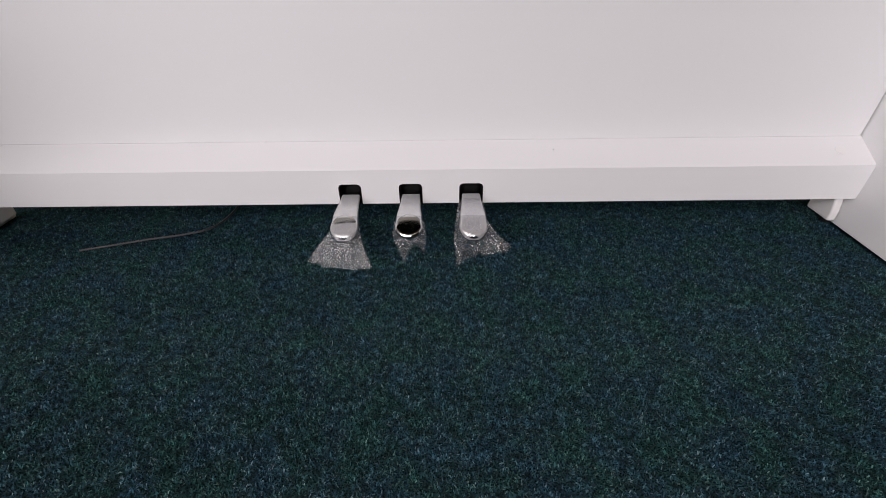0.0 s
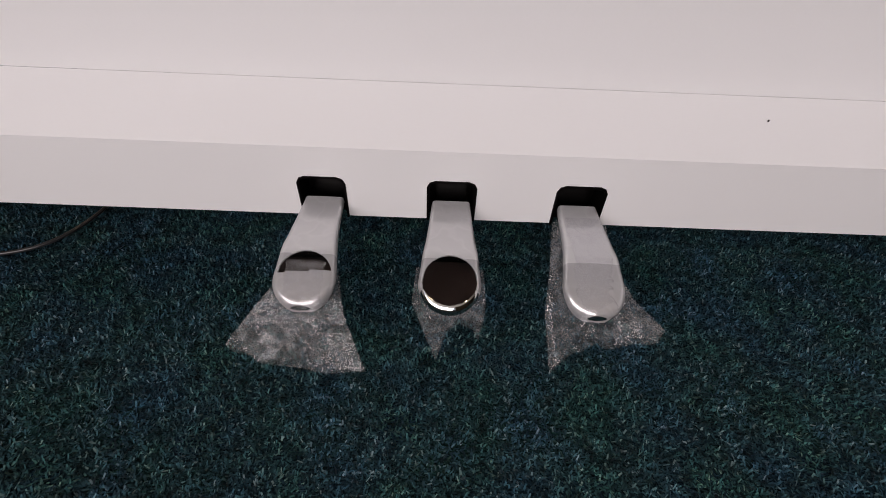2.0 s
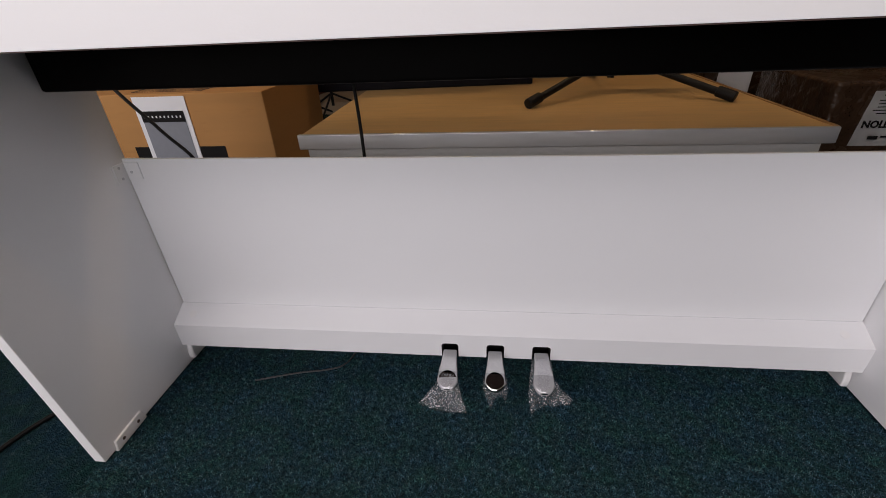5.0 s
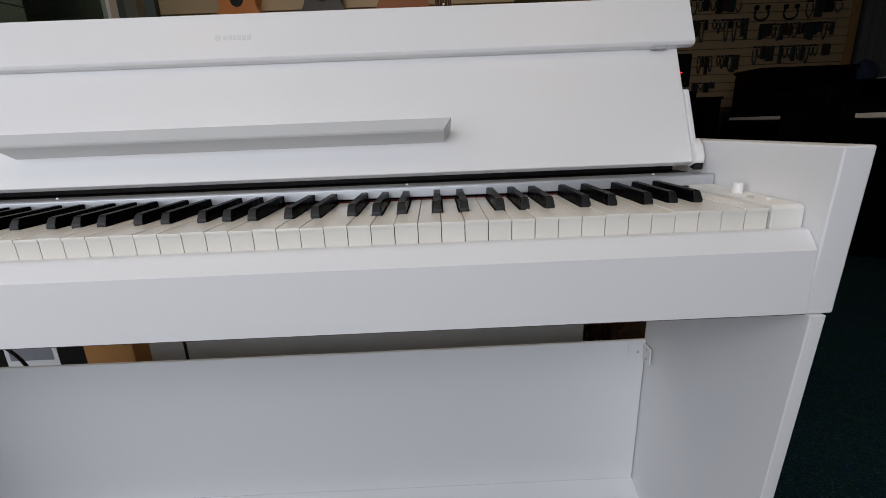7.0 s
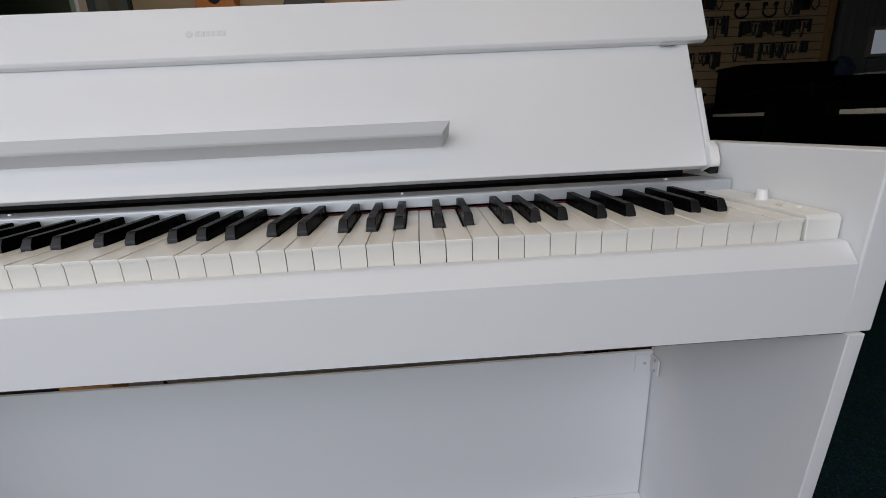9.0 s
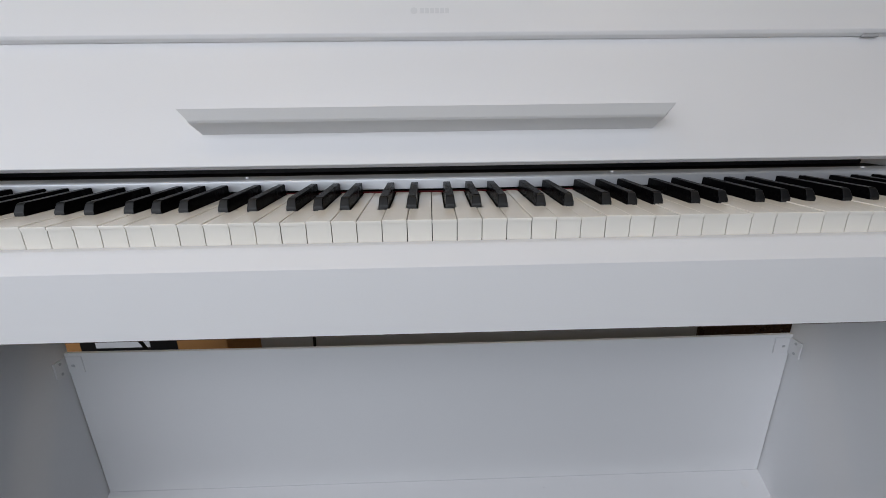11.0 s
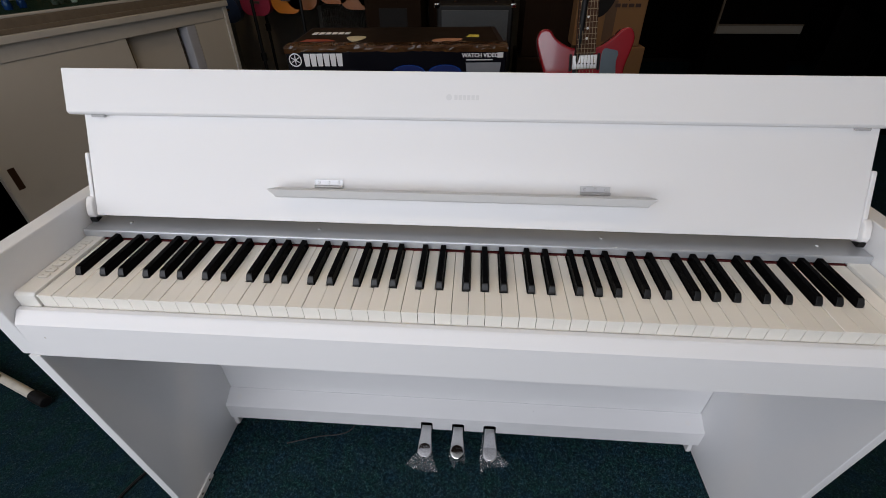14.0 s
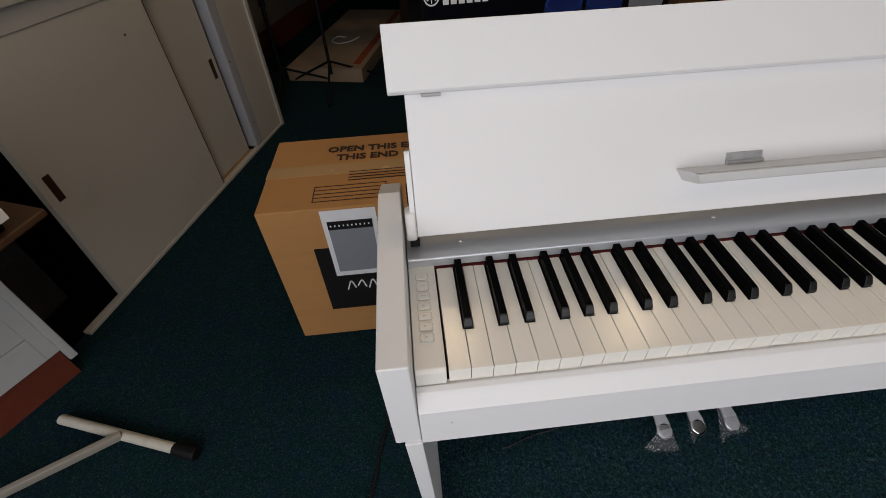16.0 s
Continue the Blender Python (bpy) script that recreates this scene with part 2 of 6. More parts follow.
PANEL_GREY = mat("pale_grey_panel", (0.52, 0.52, 0.51), 0.55, 0, 0.06, 4, 0.08, stains=0.15)
RED_WOOD = mat("red_brown_wood", (0.16, 0.035, 0.018), 0.5, 0, 0.25, 8, 0.12, 90, (8, 1, 8))
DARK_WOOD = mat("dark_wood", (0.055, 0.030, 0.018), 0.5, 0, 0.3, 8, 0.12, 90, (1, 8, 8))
# tan wood darkened: the shadow over the keyboard shelf is in this colour
SHADED_TAN = mat("shaded_tan_wood", (0.065, 0.028, 0.010), 0.5, 0, 0.2, 9, 0.12, 90, (1, 9, 9))
TAN_WOOD = mat("tan_wood", (0.34, 0.19, 0.075), 0.45, 0, 0.2, 9, 0.12, 90, (1, 9, 9))
CAB_PAINT = mat("aged_cream_paint", (0.47, 0.43, 0.37), 0.55, 0, 0.05, 2.5, 0.10, 120, stains=0.14)
CAB_FRAME = mat("aged_white_paint", (0.44, 0.41, 0.365), 0.5, 0, 0.06, 5, 0.12, 120, stains=0.2)
CAB_POST = mat("bluish_white_paint", (0.37, 0.37, 0.395), 0.5, 0, 0.06, 5, 0.1, 120, stains=0.15)
CUP = mat("dark_bronze_cup", (0.07, 0.035, 0.02), 0.4, 0.6, 0.2)
TUBE = mat("cream_metal", (0.56, 0.53, 0.46), 0.4, 0, 0.06, 12, 0.05, stains=0.25)
TURF = mat("green_turf", (0.007, 0.032, 0.014), 0.95, 0, 0.4, 60, 0.9, 300, depth=0.004)
WALL_PAINT = mat("wall_paint", (0.06, 0.055, 0.045), 0.8, 0, 0.06, 2, 0.15, 90, stains=0.1)
CEIL = mat("ceiling_paint", (0.76, 0.755, 0.74), 0.9, 0, 0.04, 2, 0.2, 60)
SLAT = mat("slatwall_laminate", (0.42, 0.30, 0.17), 0.5, 0, 0.06, 5, 0.06, 90, (1, 6, 6), rand=0.05)
GROOVE = mat("slatwall_groove", (0.10, 0.07, 0.04), 0.8)
GREYGREEN = mat("grey_green_paint", (0.10, 0.115, 0.105), 0.7, 0, 0.08, 3, 0.1)
RED_GLOSS = mat("red_lacquer", (0.27, 0.010, 0.018), 0.22, 0, 0.06, 6, 0.0, coat=1.0)
FRETBOARD = mat("rosewood", (0.06, 0.026, 0.014), 0.65, 0, 0.25, 20, 0.1, 120, (8, 8, 1), spec=0.15)
BRASS = mat("aged_brass", (0.26, 0.19, 0.11), 0.5, 0.4, 0.1, 20, 0)
# brown cardboard blackened for the weak light at the back of the shop
STORE_SHADED = mat("shaded_store_carton", (0.013, 0.007, 0.004), 0.9, 0, 0.2, 6, 0.25, 160, spec=0.08)
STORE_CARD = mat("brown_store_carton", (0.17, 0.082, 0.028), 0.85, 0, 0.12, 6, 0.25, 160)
SILL_BROWN = mat("worn_brown_sill", (0.135, 0.105, 0.075), 0.55, 0, 0.25, 6, 0.15, 90, (1, 8, 8), stains=0.3)
BACK_WALL = mat("beige_back_wall", (0.21, 0.185, 0.15), 0.8, 0, 0.08, 3, 0.15, 90, stains=0.15)
CURTAIN = mat("grey_curtain", (0.10, 0.105, 0.10), 0.9, 0, 0.15, 10, 0.4, 300)
BLUE_CLOTH = mat("blue_cloth", (0.03, 0.04, 0.085), 0.85, 0, 0.2, 20, 0.4, 300)
BLUE_GLOSS = mat("blue_plastic", (0.02, 0.07, 0.32), 0.2, 0, 0.1, 20, 0.03)
GRILLE = mat("grille_cloth", (0.055, 0.06, 0.065), 0.85, 0, 0.35, 260, 0.8, 500)
RADIATOR = mat("radiator_enamel", (0.24, 0.22, 0.19), 0.45, 0, 0.05, 6, 0.05)
GLASS_GREY = glow("dull_daylight", (0.45, 0.50, 0.54), 0.32)
LED_RED = glow("red_led", (1.0, 0.03, 0.02), 1.6)
LAMP_GLOW = glow("warm_lamp_glow", (1.0, 0.72, 0.40), 12.0)

# ---- mesh helpers ----
ORIGIN = {}


def thing(name, at, label, category, group="", kind=""):
    ob = new(name)
    ob.location = at
    ob.empty_display_size = 0.05
    ORIGIN[ob] = Vector(at)
    return tagged(ob, label, category, group, kind)


def weigh_normals(me):
    """Large faces keep their own normal; narrow rounded edges blend between them."""
    if len(me.loops) > 30000:
        return
    around = [[] for _ in me.vertices]
    normal = [p.normal.copy() for p in me.polygons]
    area = [p.area + 1e-12 for p in me.polygons]
    for p in me.polygons:
        for v in p.vertices:
            around[v].append(p.index)
    out = []
    for p in me.polygons:
        own = normal[p.index]
        for v in p.vertices:
            total = Vector((0, 0, 0))
            for q in around[v]:
                if own.dot(normal[q]) > 0.643:
                    total += normal[q] * area[q]
            out.append(total.normalized() if total.length > 0 else own)
    me.normals_split_custom_set(out)


def finish(bm, name, material, origin, smooth):
    bmesh.ops.recalc_face_normals(bm, faces=bm.faces)
    me = bpy.data.meshes.new(name)
    bmesh.ops.translate(bm, verts=bm.verts, vec=-origin)
    bm.to_mesh(me)
    bm.free()
    me.materials.append(material)
    if smooth:
        for p in me.polygons:
            p.use_smooth = True
        me.set_sharp_from_angle(angle=radians(50))
        weigh_normals(me)
    return me


def part(name, bm, material, parent, label="", smooth=True):
    """Links a bmesh, given in world coordinates, as one mesh under a thing or a part."""
    origin = ORIGIN[parent]
    ob = new(name, finish(bm, name, material, origin, smooth))
    ob.parent = parent
    ORIGIN[ob] = origin
    return tagged(ob, label)


def solid(name, bm, material, label, category="", group="", kind="", at=None, smooth=True):
    """A thing of one mesh, with its origin at its base."""
    if at is None:
        lo = [min(v.co[k] for v in bm.verts) for k in range(3)]
        hi = [max(v.co[k] for v in bm.verts) for k in range(3)]
        at = ((lo[0] + hi[0]) / 2, (lo[1] + hi[1]) / 2, lo[2])
    at = Vector(at)
    ob = new(name, finish(bm, name, material, at, smooth))
    ob.location = at
    ORIGIN[ob] = at
    return tagged(ob, label, category, group, kind)


def bevel(bm, r, seg=2):
    if r:
        bmesh.ops.bevel(bm, geom=list(bm.edges), offset=r, segments=seg, affect="EDGES", profile=0.5)
    return bm


def box(x0, x1, y0, y1, z0, z1, r=0.0, m=None):
    bm = bmesh.new()
    bmesh.ops.create_cube(bm, size=1)
    for v in bm.verts:
        v.co = Vector((x0 if v.co.x < 0 else x1, y0 if v.co.y < 0 else y1, z0 if v.co.z < 0 else z1))
    bevel(bm, r)
    if m is not None:
        bm.transform(m)
    return bm


def prism(outline, a, b, axis="x", r=0.0, m=None):
    """An outline drawn in the two other axes, pulled from a to b along the axis."""
    bm = bmesh.new()

    def place(p, q, s):
        return {"x": (s, p, q), "y": (p, s, q), "z": (p, q, s)}[axis]

    one = [bm.verts.new(place(p, q, a)) for p, q in outline]
    two = [bm.verts.new(place(p, q, b)) for p, q in outline]
    bm.faces.new(one)
    bm.faces.new(two[::-1])
    for i in range(len(one)):
        j = (i + 1) % len(one)
        bm.faces.new((one[j], one[i], two[i], two[j]))
    bmesh.ops.recalc_face_normals(bm, faces=bm.faces)
    bevel(bm, r)
    if m is not None:
        bm.transform(m)
    return bm


def rod(p, q, r0, r1=None, seg=16, r=0.0):
    """A round bar from p to q."""
    p, q = Vector(p), Vector(q)
    bm = bmesh.new()
    bmesh.ops.create_cone(bm, cap_ends=True, segments=seg, radius1=r0, radius2=r0 if r1 is None else r1, depth=(q - p).length)
    if r:
        rims = [e for e in bm.edges if abs(e.verts[0].co.z - e.verts[1].co.z) < 1e-7]
        bmesh.ops.bevel(bm, geom=rims, offset=r, segments=2, affect="EDGES", profile=0.5)
    bm.transform(Matrix.Translation((p + q) / 2) @ (q - p).to_track_quat("Z", "Y").to_matrix().to_4x4())
    return bm


def lathe(profile, at=(0, 0, 0), seg=24, m=None):
    bm = bmesh.new()
    rings = []
    for rad, z in profile:
        if rad < 1e-6:
            rings.append([bm.verts.new((0, 0, z))])
        else:
            rings.append([bm.verts.new((rad * math.cos(2 * math.pi * k / seg), rad * math.sin(2 * math.pi * k / seg), z)) for k in range(seg)])
    for a, b in zip(rings, rings[1:]):
        for k in range(seg):
            quad = [a[k % len(a)], a[(k + 1) % len(a)], b[(k + 1) % len(b)], b[k % len(b)]]
            quad = list(dict.fromkeys(quad))
            if len(quad) > 2:
                bm.faces.new(quad)
    bm.transform((m or Matrix.Identity(4)))
    bm.transform(Matrix.Translation(at))
    return bm


def sweep(points, r, seg=8, smooth=6):
    """A cable through points, rounded by Catmull-Rom."""
    pts = [Vector(p) for p in points]
    ext = [2 * pts[0] - pts[1], *pts, 2 * pts[-1] - pts[-2]]
    line = []
    for i in range(1, len(ext) - 2):
        a, b, c, d = ext[i - 1:i + 3]
        for k in range(smooth):
            t = k / smooth
            line.append(0.5 * (2 * b + (c - a) * t + (2 * a - 5 * b + 4 * c - d) * t * t + (3 * b - a - 3 * c + d) * t ** 3))
    line.append(pts[-1])
    bm = bmesh.new()
    rings = []
    for i, p in enumerate(line):
        way = (line[min(i + 1, len(line) - 1)] - line[max(i - 1, 0)]).normalized()
        side = way.cross(Vector((0, 0, 1)))
        side = side.normalized() if side.length > 0.05 else Vector((1, 0, 0))
        up = side.cross(way)
        rings.append([bm.verts.new(p + r * (math.cos(2 * math.pi * k / seg) * side + math.sin(2 * math.pi * k / seg) * up)) for k in range(seg)])
    for a, b in zip(rings, rings[1:]):
        for k in range(seg):
            bm.faces.new((a[k], a[(k + 1) % seg], b[(k + 1) % seg], b[k]))
    bm.faces.new(rings[0][::-1])
    bm.faces.new(rings[-1])
    return bm


def rounded(pts, n):
    """Closed Catmull-Rom outline."""
    out = []
    for i in range(len(pts)):
        a, b, c, d = (np.array(pts[(i + k) % len(pts)]) for k in (-1, 0, 1, 2))
        for k in range(n):
            t = k / n
            out.append(tuple(0.5 * (2 * b + (c - a) * t + (2 * a - 5 * b + 4 * c - d) * t * t + (3 * b - a - 3 * c + d) * t ** 3)))
    return out


def merge(*parts_):
    """Several bmeshes as one."""
    bm = bmesh.new()
    for p in parts_:
        me = bpy.data.meshes.new("tmp")
        p.to_mesh(me)
        p.free()
        bm.from_mesh(me)
        bpy.data.meshes.remove(me)
    return bm


def lettering(text, size, m, thick=0.0004):
    """Letters of the built-in font as a bmesh: flat in x and y, then set by m."""
    cu = bpy.data.curves.new("letters", "FONT")
    cu.body, cu.size, cu.align_x, cu.extrude, cu.resolution_u, cu.offset = text, size, "CENTER", thick, 2, size * 0.035
    ob = bpy.data.objects.new("letters", cu)
    scene.collection.objects.link(ob)
    me = bpy.data.meshes.new_from_object(ob.evaluated_get(bpy.context.evaluated_depsgraph_get()))
    bm = bmesh.new()
    bm.from_mesh(me)
    bpy.data.objects.remove(ob)
    bpy.data.curves.remove(cu)
    bpy.data.meshes.remove(me)
    bm.transform(m)
    return bm


def turned(x, y, z, deg):
    return Matrix.Translation((x, y, z)) @ Matrix.Rotation(radians(deg), 4, "Z")
LABEL_GREY = mat("scuffed_label", (0.82, 0.82, 0.84), 0.3, 0, 0.25, 25, 0.4, 60, depth=0.004)
DRUM_BLACK = mat("printed_carton_black", (0.003, 0.003, 0.006), 0.35, 0, 0.3, 8, 0.06, 60, spec=0.12)
UNDERSIDE = mat("brown_hardboard", (0.075, 0.040, 0.032), 0.7, 0, 0.2, 12, 0.2, 200)
WIRE = mat("dark_grey_wire", (0.03, 0.03, 0.032), 0.3, 0, 0.1, 30, 0)


def pane_material():
    """Dark green-tinted shop glass."""
    m = bpy.data.materials.new("tinted_glass")
    m.use_nodes = True
    nt, n = m.node_tree, m.node_tree.nodes
    clear = n.new("ShaderNodeBsdfTransparent")
    clear.inputs[0].default_value = (0.74, 0.80, 0.76, 1)
    shine = n.new("ShaderNodeBsdfGlossy")
    shine.inputs["Roughness"].default_value = 0.03
    mix = n.new("ShaderNodeMixShader")
    mix.inputs[0].default_value = 0.04
    nt.links.new(clear.outputs[0], mix.inputs[1])
    nt.links.new(shine.outputs[0], mix.inputs[2])
    nt.links.new(mix.outputs[0], n["Material Output"].inputs["Surface"])
    return m


TINTED = pane_material()

# ---- the room ----
solid("floor", box(-3.2, 7.4, -2.9, 6.2, -0.10, 0.0), CARPET, "dark teal flecked carpet floor", "floor", kind="structure", at=(0, 0, -0.1))
solid("ceiling", box(-3.2, 7.4, -2.9, 6.2, 2.80, 2.90), CEIL, "plain off-white ceiling", "ceiling", kind="structure")


def wall_with_window(name, a, b, lo, hi, sill, head, axis, at, thick):
    """A wall from a to b along its axis at a place across it, with an opening from lo to hi."""
    bits = []
    for p, q, z0, z1 in ((a, lo, 0, 2.80), (hi, b, 0, 2.80), (lo, hi, 0, sill), (lo, hi, head, 2.80)):
        bits.append(box(p, q, at, at + thick, z0, z1) if axis == "x" else box(at, at + thick, p, q, z0, z1))
    return solid(name, merge(*bits), WALL_PAINT, "painted shop wall with a wide window", "wall", kind="structure", smooth=False)


wall_with_window("wall_south", -3.0, 7.2, -2.86, 0.78, 0.55, 2.50, "x", -2.1, 0.2)
wall_with_window("wall_west", -1.9, 6.0, -1.75, -0.15, 1.15, 2.72, "y", -2.8, 0.2)
solid("wall_east", box(7.0, 7.2, -1.9, 6.0, 0, 2.80), WALL_PAINT, "painted shop wall", "wall", kind="structure")
solid("wall_north", box(-1.2, 7.0, 5.62, 5.82, 0, 2.80), WALL_PAINT, "painted back wall of the shop", "wall", kind="structure")
solid("wall_partition", merge(box(-0.35, 0.9, 3.05, 3.17, 0, 2.80), box(-2.6, -0.35, 3.05, 3.17, 0.90, 2.80)), WALL_PAINT, "painted partition wall behind the instruments", "wall", kind="structure")
for lx, ly in DOWNLIGHTS:
    d = thing("downlight", (lx, ly, 2.75), "round ceiling downlight with a warm bulb", "ceiling light", "downlights")
    part("rim", lathe([(0.066, 0.05), (0.085, 0.05), (0.085, 0.0), (0.066, 0.0), (0.066, 0.05)], (lx, ly, 2.748)), WHITE_EDGE, d)
    part("bulb", lathe([(0.0, 0.04), (0.064, 0.04), (0.064, 0.03), (0.0, 0.03)], (lx, ly, 2.748)), LAMP_GLOW, d, "glowing warm lens")

# ---- the white digital piano ----
KEY, KEYTOP, KEYBACK = 0.0235, 0.730, 0.150
piano = thing("digital_piano", (0, 0.13, 0), "white slim digital piano with its lid and music rest open", "digital piano")
LEAN = math.atan2(0.072, 0.157)  # how far the open key cover leans back


def on_cover(v, proud):
    """A place on the key cover: v metres up the slope from its lower edge, proud of its face."""
    return (0.173 + v * math.sin(LEAN) - proud * math.cos(LEAN), 0.762 + v * math.cos(LEAN) + proud * math.sin(LEAN))


def drawn_in(bm):
    """The lower frame narrows a little towards the floor."""
    for v in [v for v in bm.verts if abs(v.co.x) > 0.3]:
        v.co.x *= 1 - (0.021 if v.co.x < 0 else 0.0125) * max(0.0, 0.62 - v.co.z) / 0.62
    return bm


for s in (-1, 1):
    arm = [(-0.030, 0.790), (-0.021, 0.622), (0.298, 0.622), (0.298, 0.762), (0.235, 0.790)]
    part("side_arm", prism(arm, s * 0.6472, s * 0.677, "x", 0.0022), WHITE, piano)
    leg = [(-0.024, 0.6215), (0.011, 0.006), (0.298, 0.006), (0.298, 0.6215)]
    part("leg_panel", drawn_in(prism(leg, -0.6665 if s < 0 else 0.6522, -0.6462 if s < 0 else 0.6685, "x", 0.0012)), WHITE, piano)
    for fy in (0.03, 0.27):
        part("foot", rod((s * 0.645, fy, 0), (s * 0.645, fy, 0.007), 0.008), BLACK, piano)
    end = [(-0.001, 0.706), (-0.001, 0.7285), (0.003, 0.7325), (0.150, 0.7345), (0.150, 0.706)]
    block = part("end_block", prism(end, s * 0.6132, s * 0.6458, "x", 0.0012), CREAM, piano)
    if s < 0:
        for by, deep in ((0.0400, 0.0042), (0.0545, 0.0042), (0.0690, 0.0042), (0.0835, 0.0042), (0.0985, 0.0046), (0.1145, 0.0062), (0.1300, 0.0046)):
            pad = rounded([(-0.6365, by - deep), (-0.6300, by - deep * 1.12), (-0.6235, by - deep), (-0.6228, by), (-0.6235, by + deep), (-0.6300, by + deep * 1.12), (-0.6365, by + deep), (-0.6372, by)], 3)
            pad_rim = [(-0.6300 + (px + 0.6300) * 1.10, by + (py - by) * 1.18) for px, py in pad]
            part("button_rim", prism(pad_rim, 0.7318, 0.7347, "z"), ENGRAVED, block)
            button = part("button", prism(pad, 0.7320, 0.7358, "z", 0.0008), CREAM, block)
            if by < 0.09:
                part("marking", prism([(-0.6322, by - 0.0016), (-0.6282, by), (-0.6322, by + 0.0016)], 0.7356, 0.7360, "z"), ENGRAVED, button)
            else:
                part("marking", box(-0.6330, -0.6270, by - 0.0004, by + 0.0004, 0.7356, 0.7360), ENGRAVED, button)
    else:
        part("volume_knob", lathe([(0.0, 0.0115), (0.0048, 0.0115), (0.0055, 0.0105), (0.0060, 0.0), (0.0, 0.0)], (0.6295, 0.078, 0.7335)), WHITE_EDGE, block)
        part("power_button", lathe([(0.0, 0.0012), (0.0028, 0.0012), (0.0032, 0.0), (0.0, 0.0)], (0.633, 0.034, 0.7328)), CREAM, block)
        part("marking", merge(box(0.622, 0.634, 0.0505, 0.0513, 0.7335, 0.7342), box(0.6215, 0.6222, 0.040, 0.0505, 0.7335, 0.7342)), ENGRAVED, block)

slip = [(-0.024, 0.624), (-0.024, 0.6912), (-0.0120, 0.7062), (-0.0095, 0.7085), (-0.003, 0.7095), (-0.003, 0.7065), (0.012, 0.7065), (0.012, 0.624)]
front = part("key_slip", prism(slip, -0.6462, 0.6462, "x", 0.0004), WHITE, piano)
part("screw_hole", rod((-0.612, -0.0236, 0.666), (-0.612, -0.0243, 0.666), 0.0016, seg=12), ENGRAVED, front)
part("bottom_edge", box(-0.6460, 0.6460, -0.0230, 0.012, 0.6230, 0.6239), UNDERSIDE, front, "raw brown lower edge")
part("key_bed", box(-0.6460, 0.6460, 0.0125, 0.29, 0.628, 0.660), UNDERSIDE, piano, "brown hardboard underside")
part("bottom_cover", merge(box(-0.638, 0.638, 0.20, 0.285, 0.559, 0.6275, 0.004)), BLACK_SATIN, piano, "black speaker box under the keyboard")
part("headphone_box", box(-0.6455, -0.6165, 0.028, 0.058, 0.588, 0.6275, 0.004), BLACK, piano, "black headphone socket box")
part("jack_plate", box(0.622, 0.644, 0.012, 0.05, 0.612, 0.6275, 0.003), BLACK, piano)
# black sheet that stands for the shade inside the case
part("rear_inside", box(-0.640, 0.640, 0.2425, 0.252, 0.628, 0.79), BLACK, piano, "added black sheet for the shade behind the panel")

# keys: an octave of white shapes, each with its notches
CUT = {"C": (0, 1), "D": (1, 1), "E": (1, 0), "F": (0, 1), "G": (1, 1), "A": (1, 1), "B": (1, 0)}
SHIFT = {"C": -0.0030, "D": 0.0030, "F": -0.0040, "G": 0.0, "A": 0.0040}  # how far the sharp after a note lies off the joint
BEFORE = {"D": "C", "E": "D", "G": "F", "A": "G", "B": "A"}
HALF = 0.0056
white_mesh = {}


def white_key(note, cut_left, cut_right):
    g = 0.00032
    a, b = g, KEY - g
    ra = SHIFT[BEFORE[note]] + HALF + 0.0006 if cut_left else g
    rb = KEY + SHIFT[note] - HALF - 0.0006 if cut_right else KEY - g
    y1 = 0.0495
    top = [(a, 0), (b, 0), (b, y1), (rb, y1), (rb, KEYBACK), (ra, KEYBACK), (ra, y1), (a, y1)]
    clean = []
    for p in top:
        if not clean or (abs(p[0] - clean[-1][0]) + abs(p[1] - clean[-1][1])) > 1e-6:
            clean.append(p)
    bm = prism(clean, KEYTOP - 0.0034, KEYTOP, "z")
    lip = [e for e in bm.edges if all(abs(v.co.z - KEYTOP) < 1e-6 for v in e.verts)]
    bmesh.ops.bevel(bm, geom=lip, offset=0.0008, segments=2, affect="EDGES", profile=0.5)
    # the core under the plate stands back behind its lip
    core = [(p + (0.00012 if p == a else -0.00012 if p == b else 0.0), q + (0.0011 if q == 0 else 0.0)) for p, q in clean]
    return merge(bm, prism(core, KEYTOP - 0.0228, KEYTOP - 0.0034, "z"))


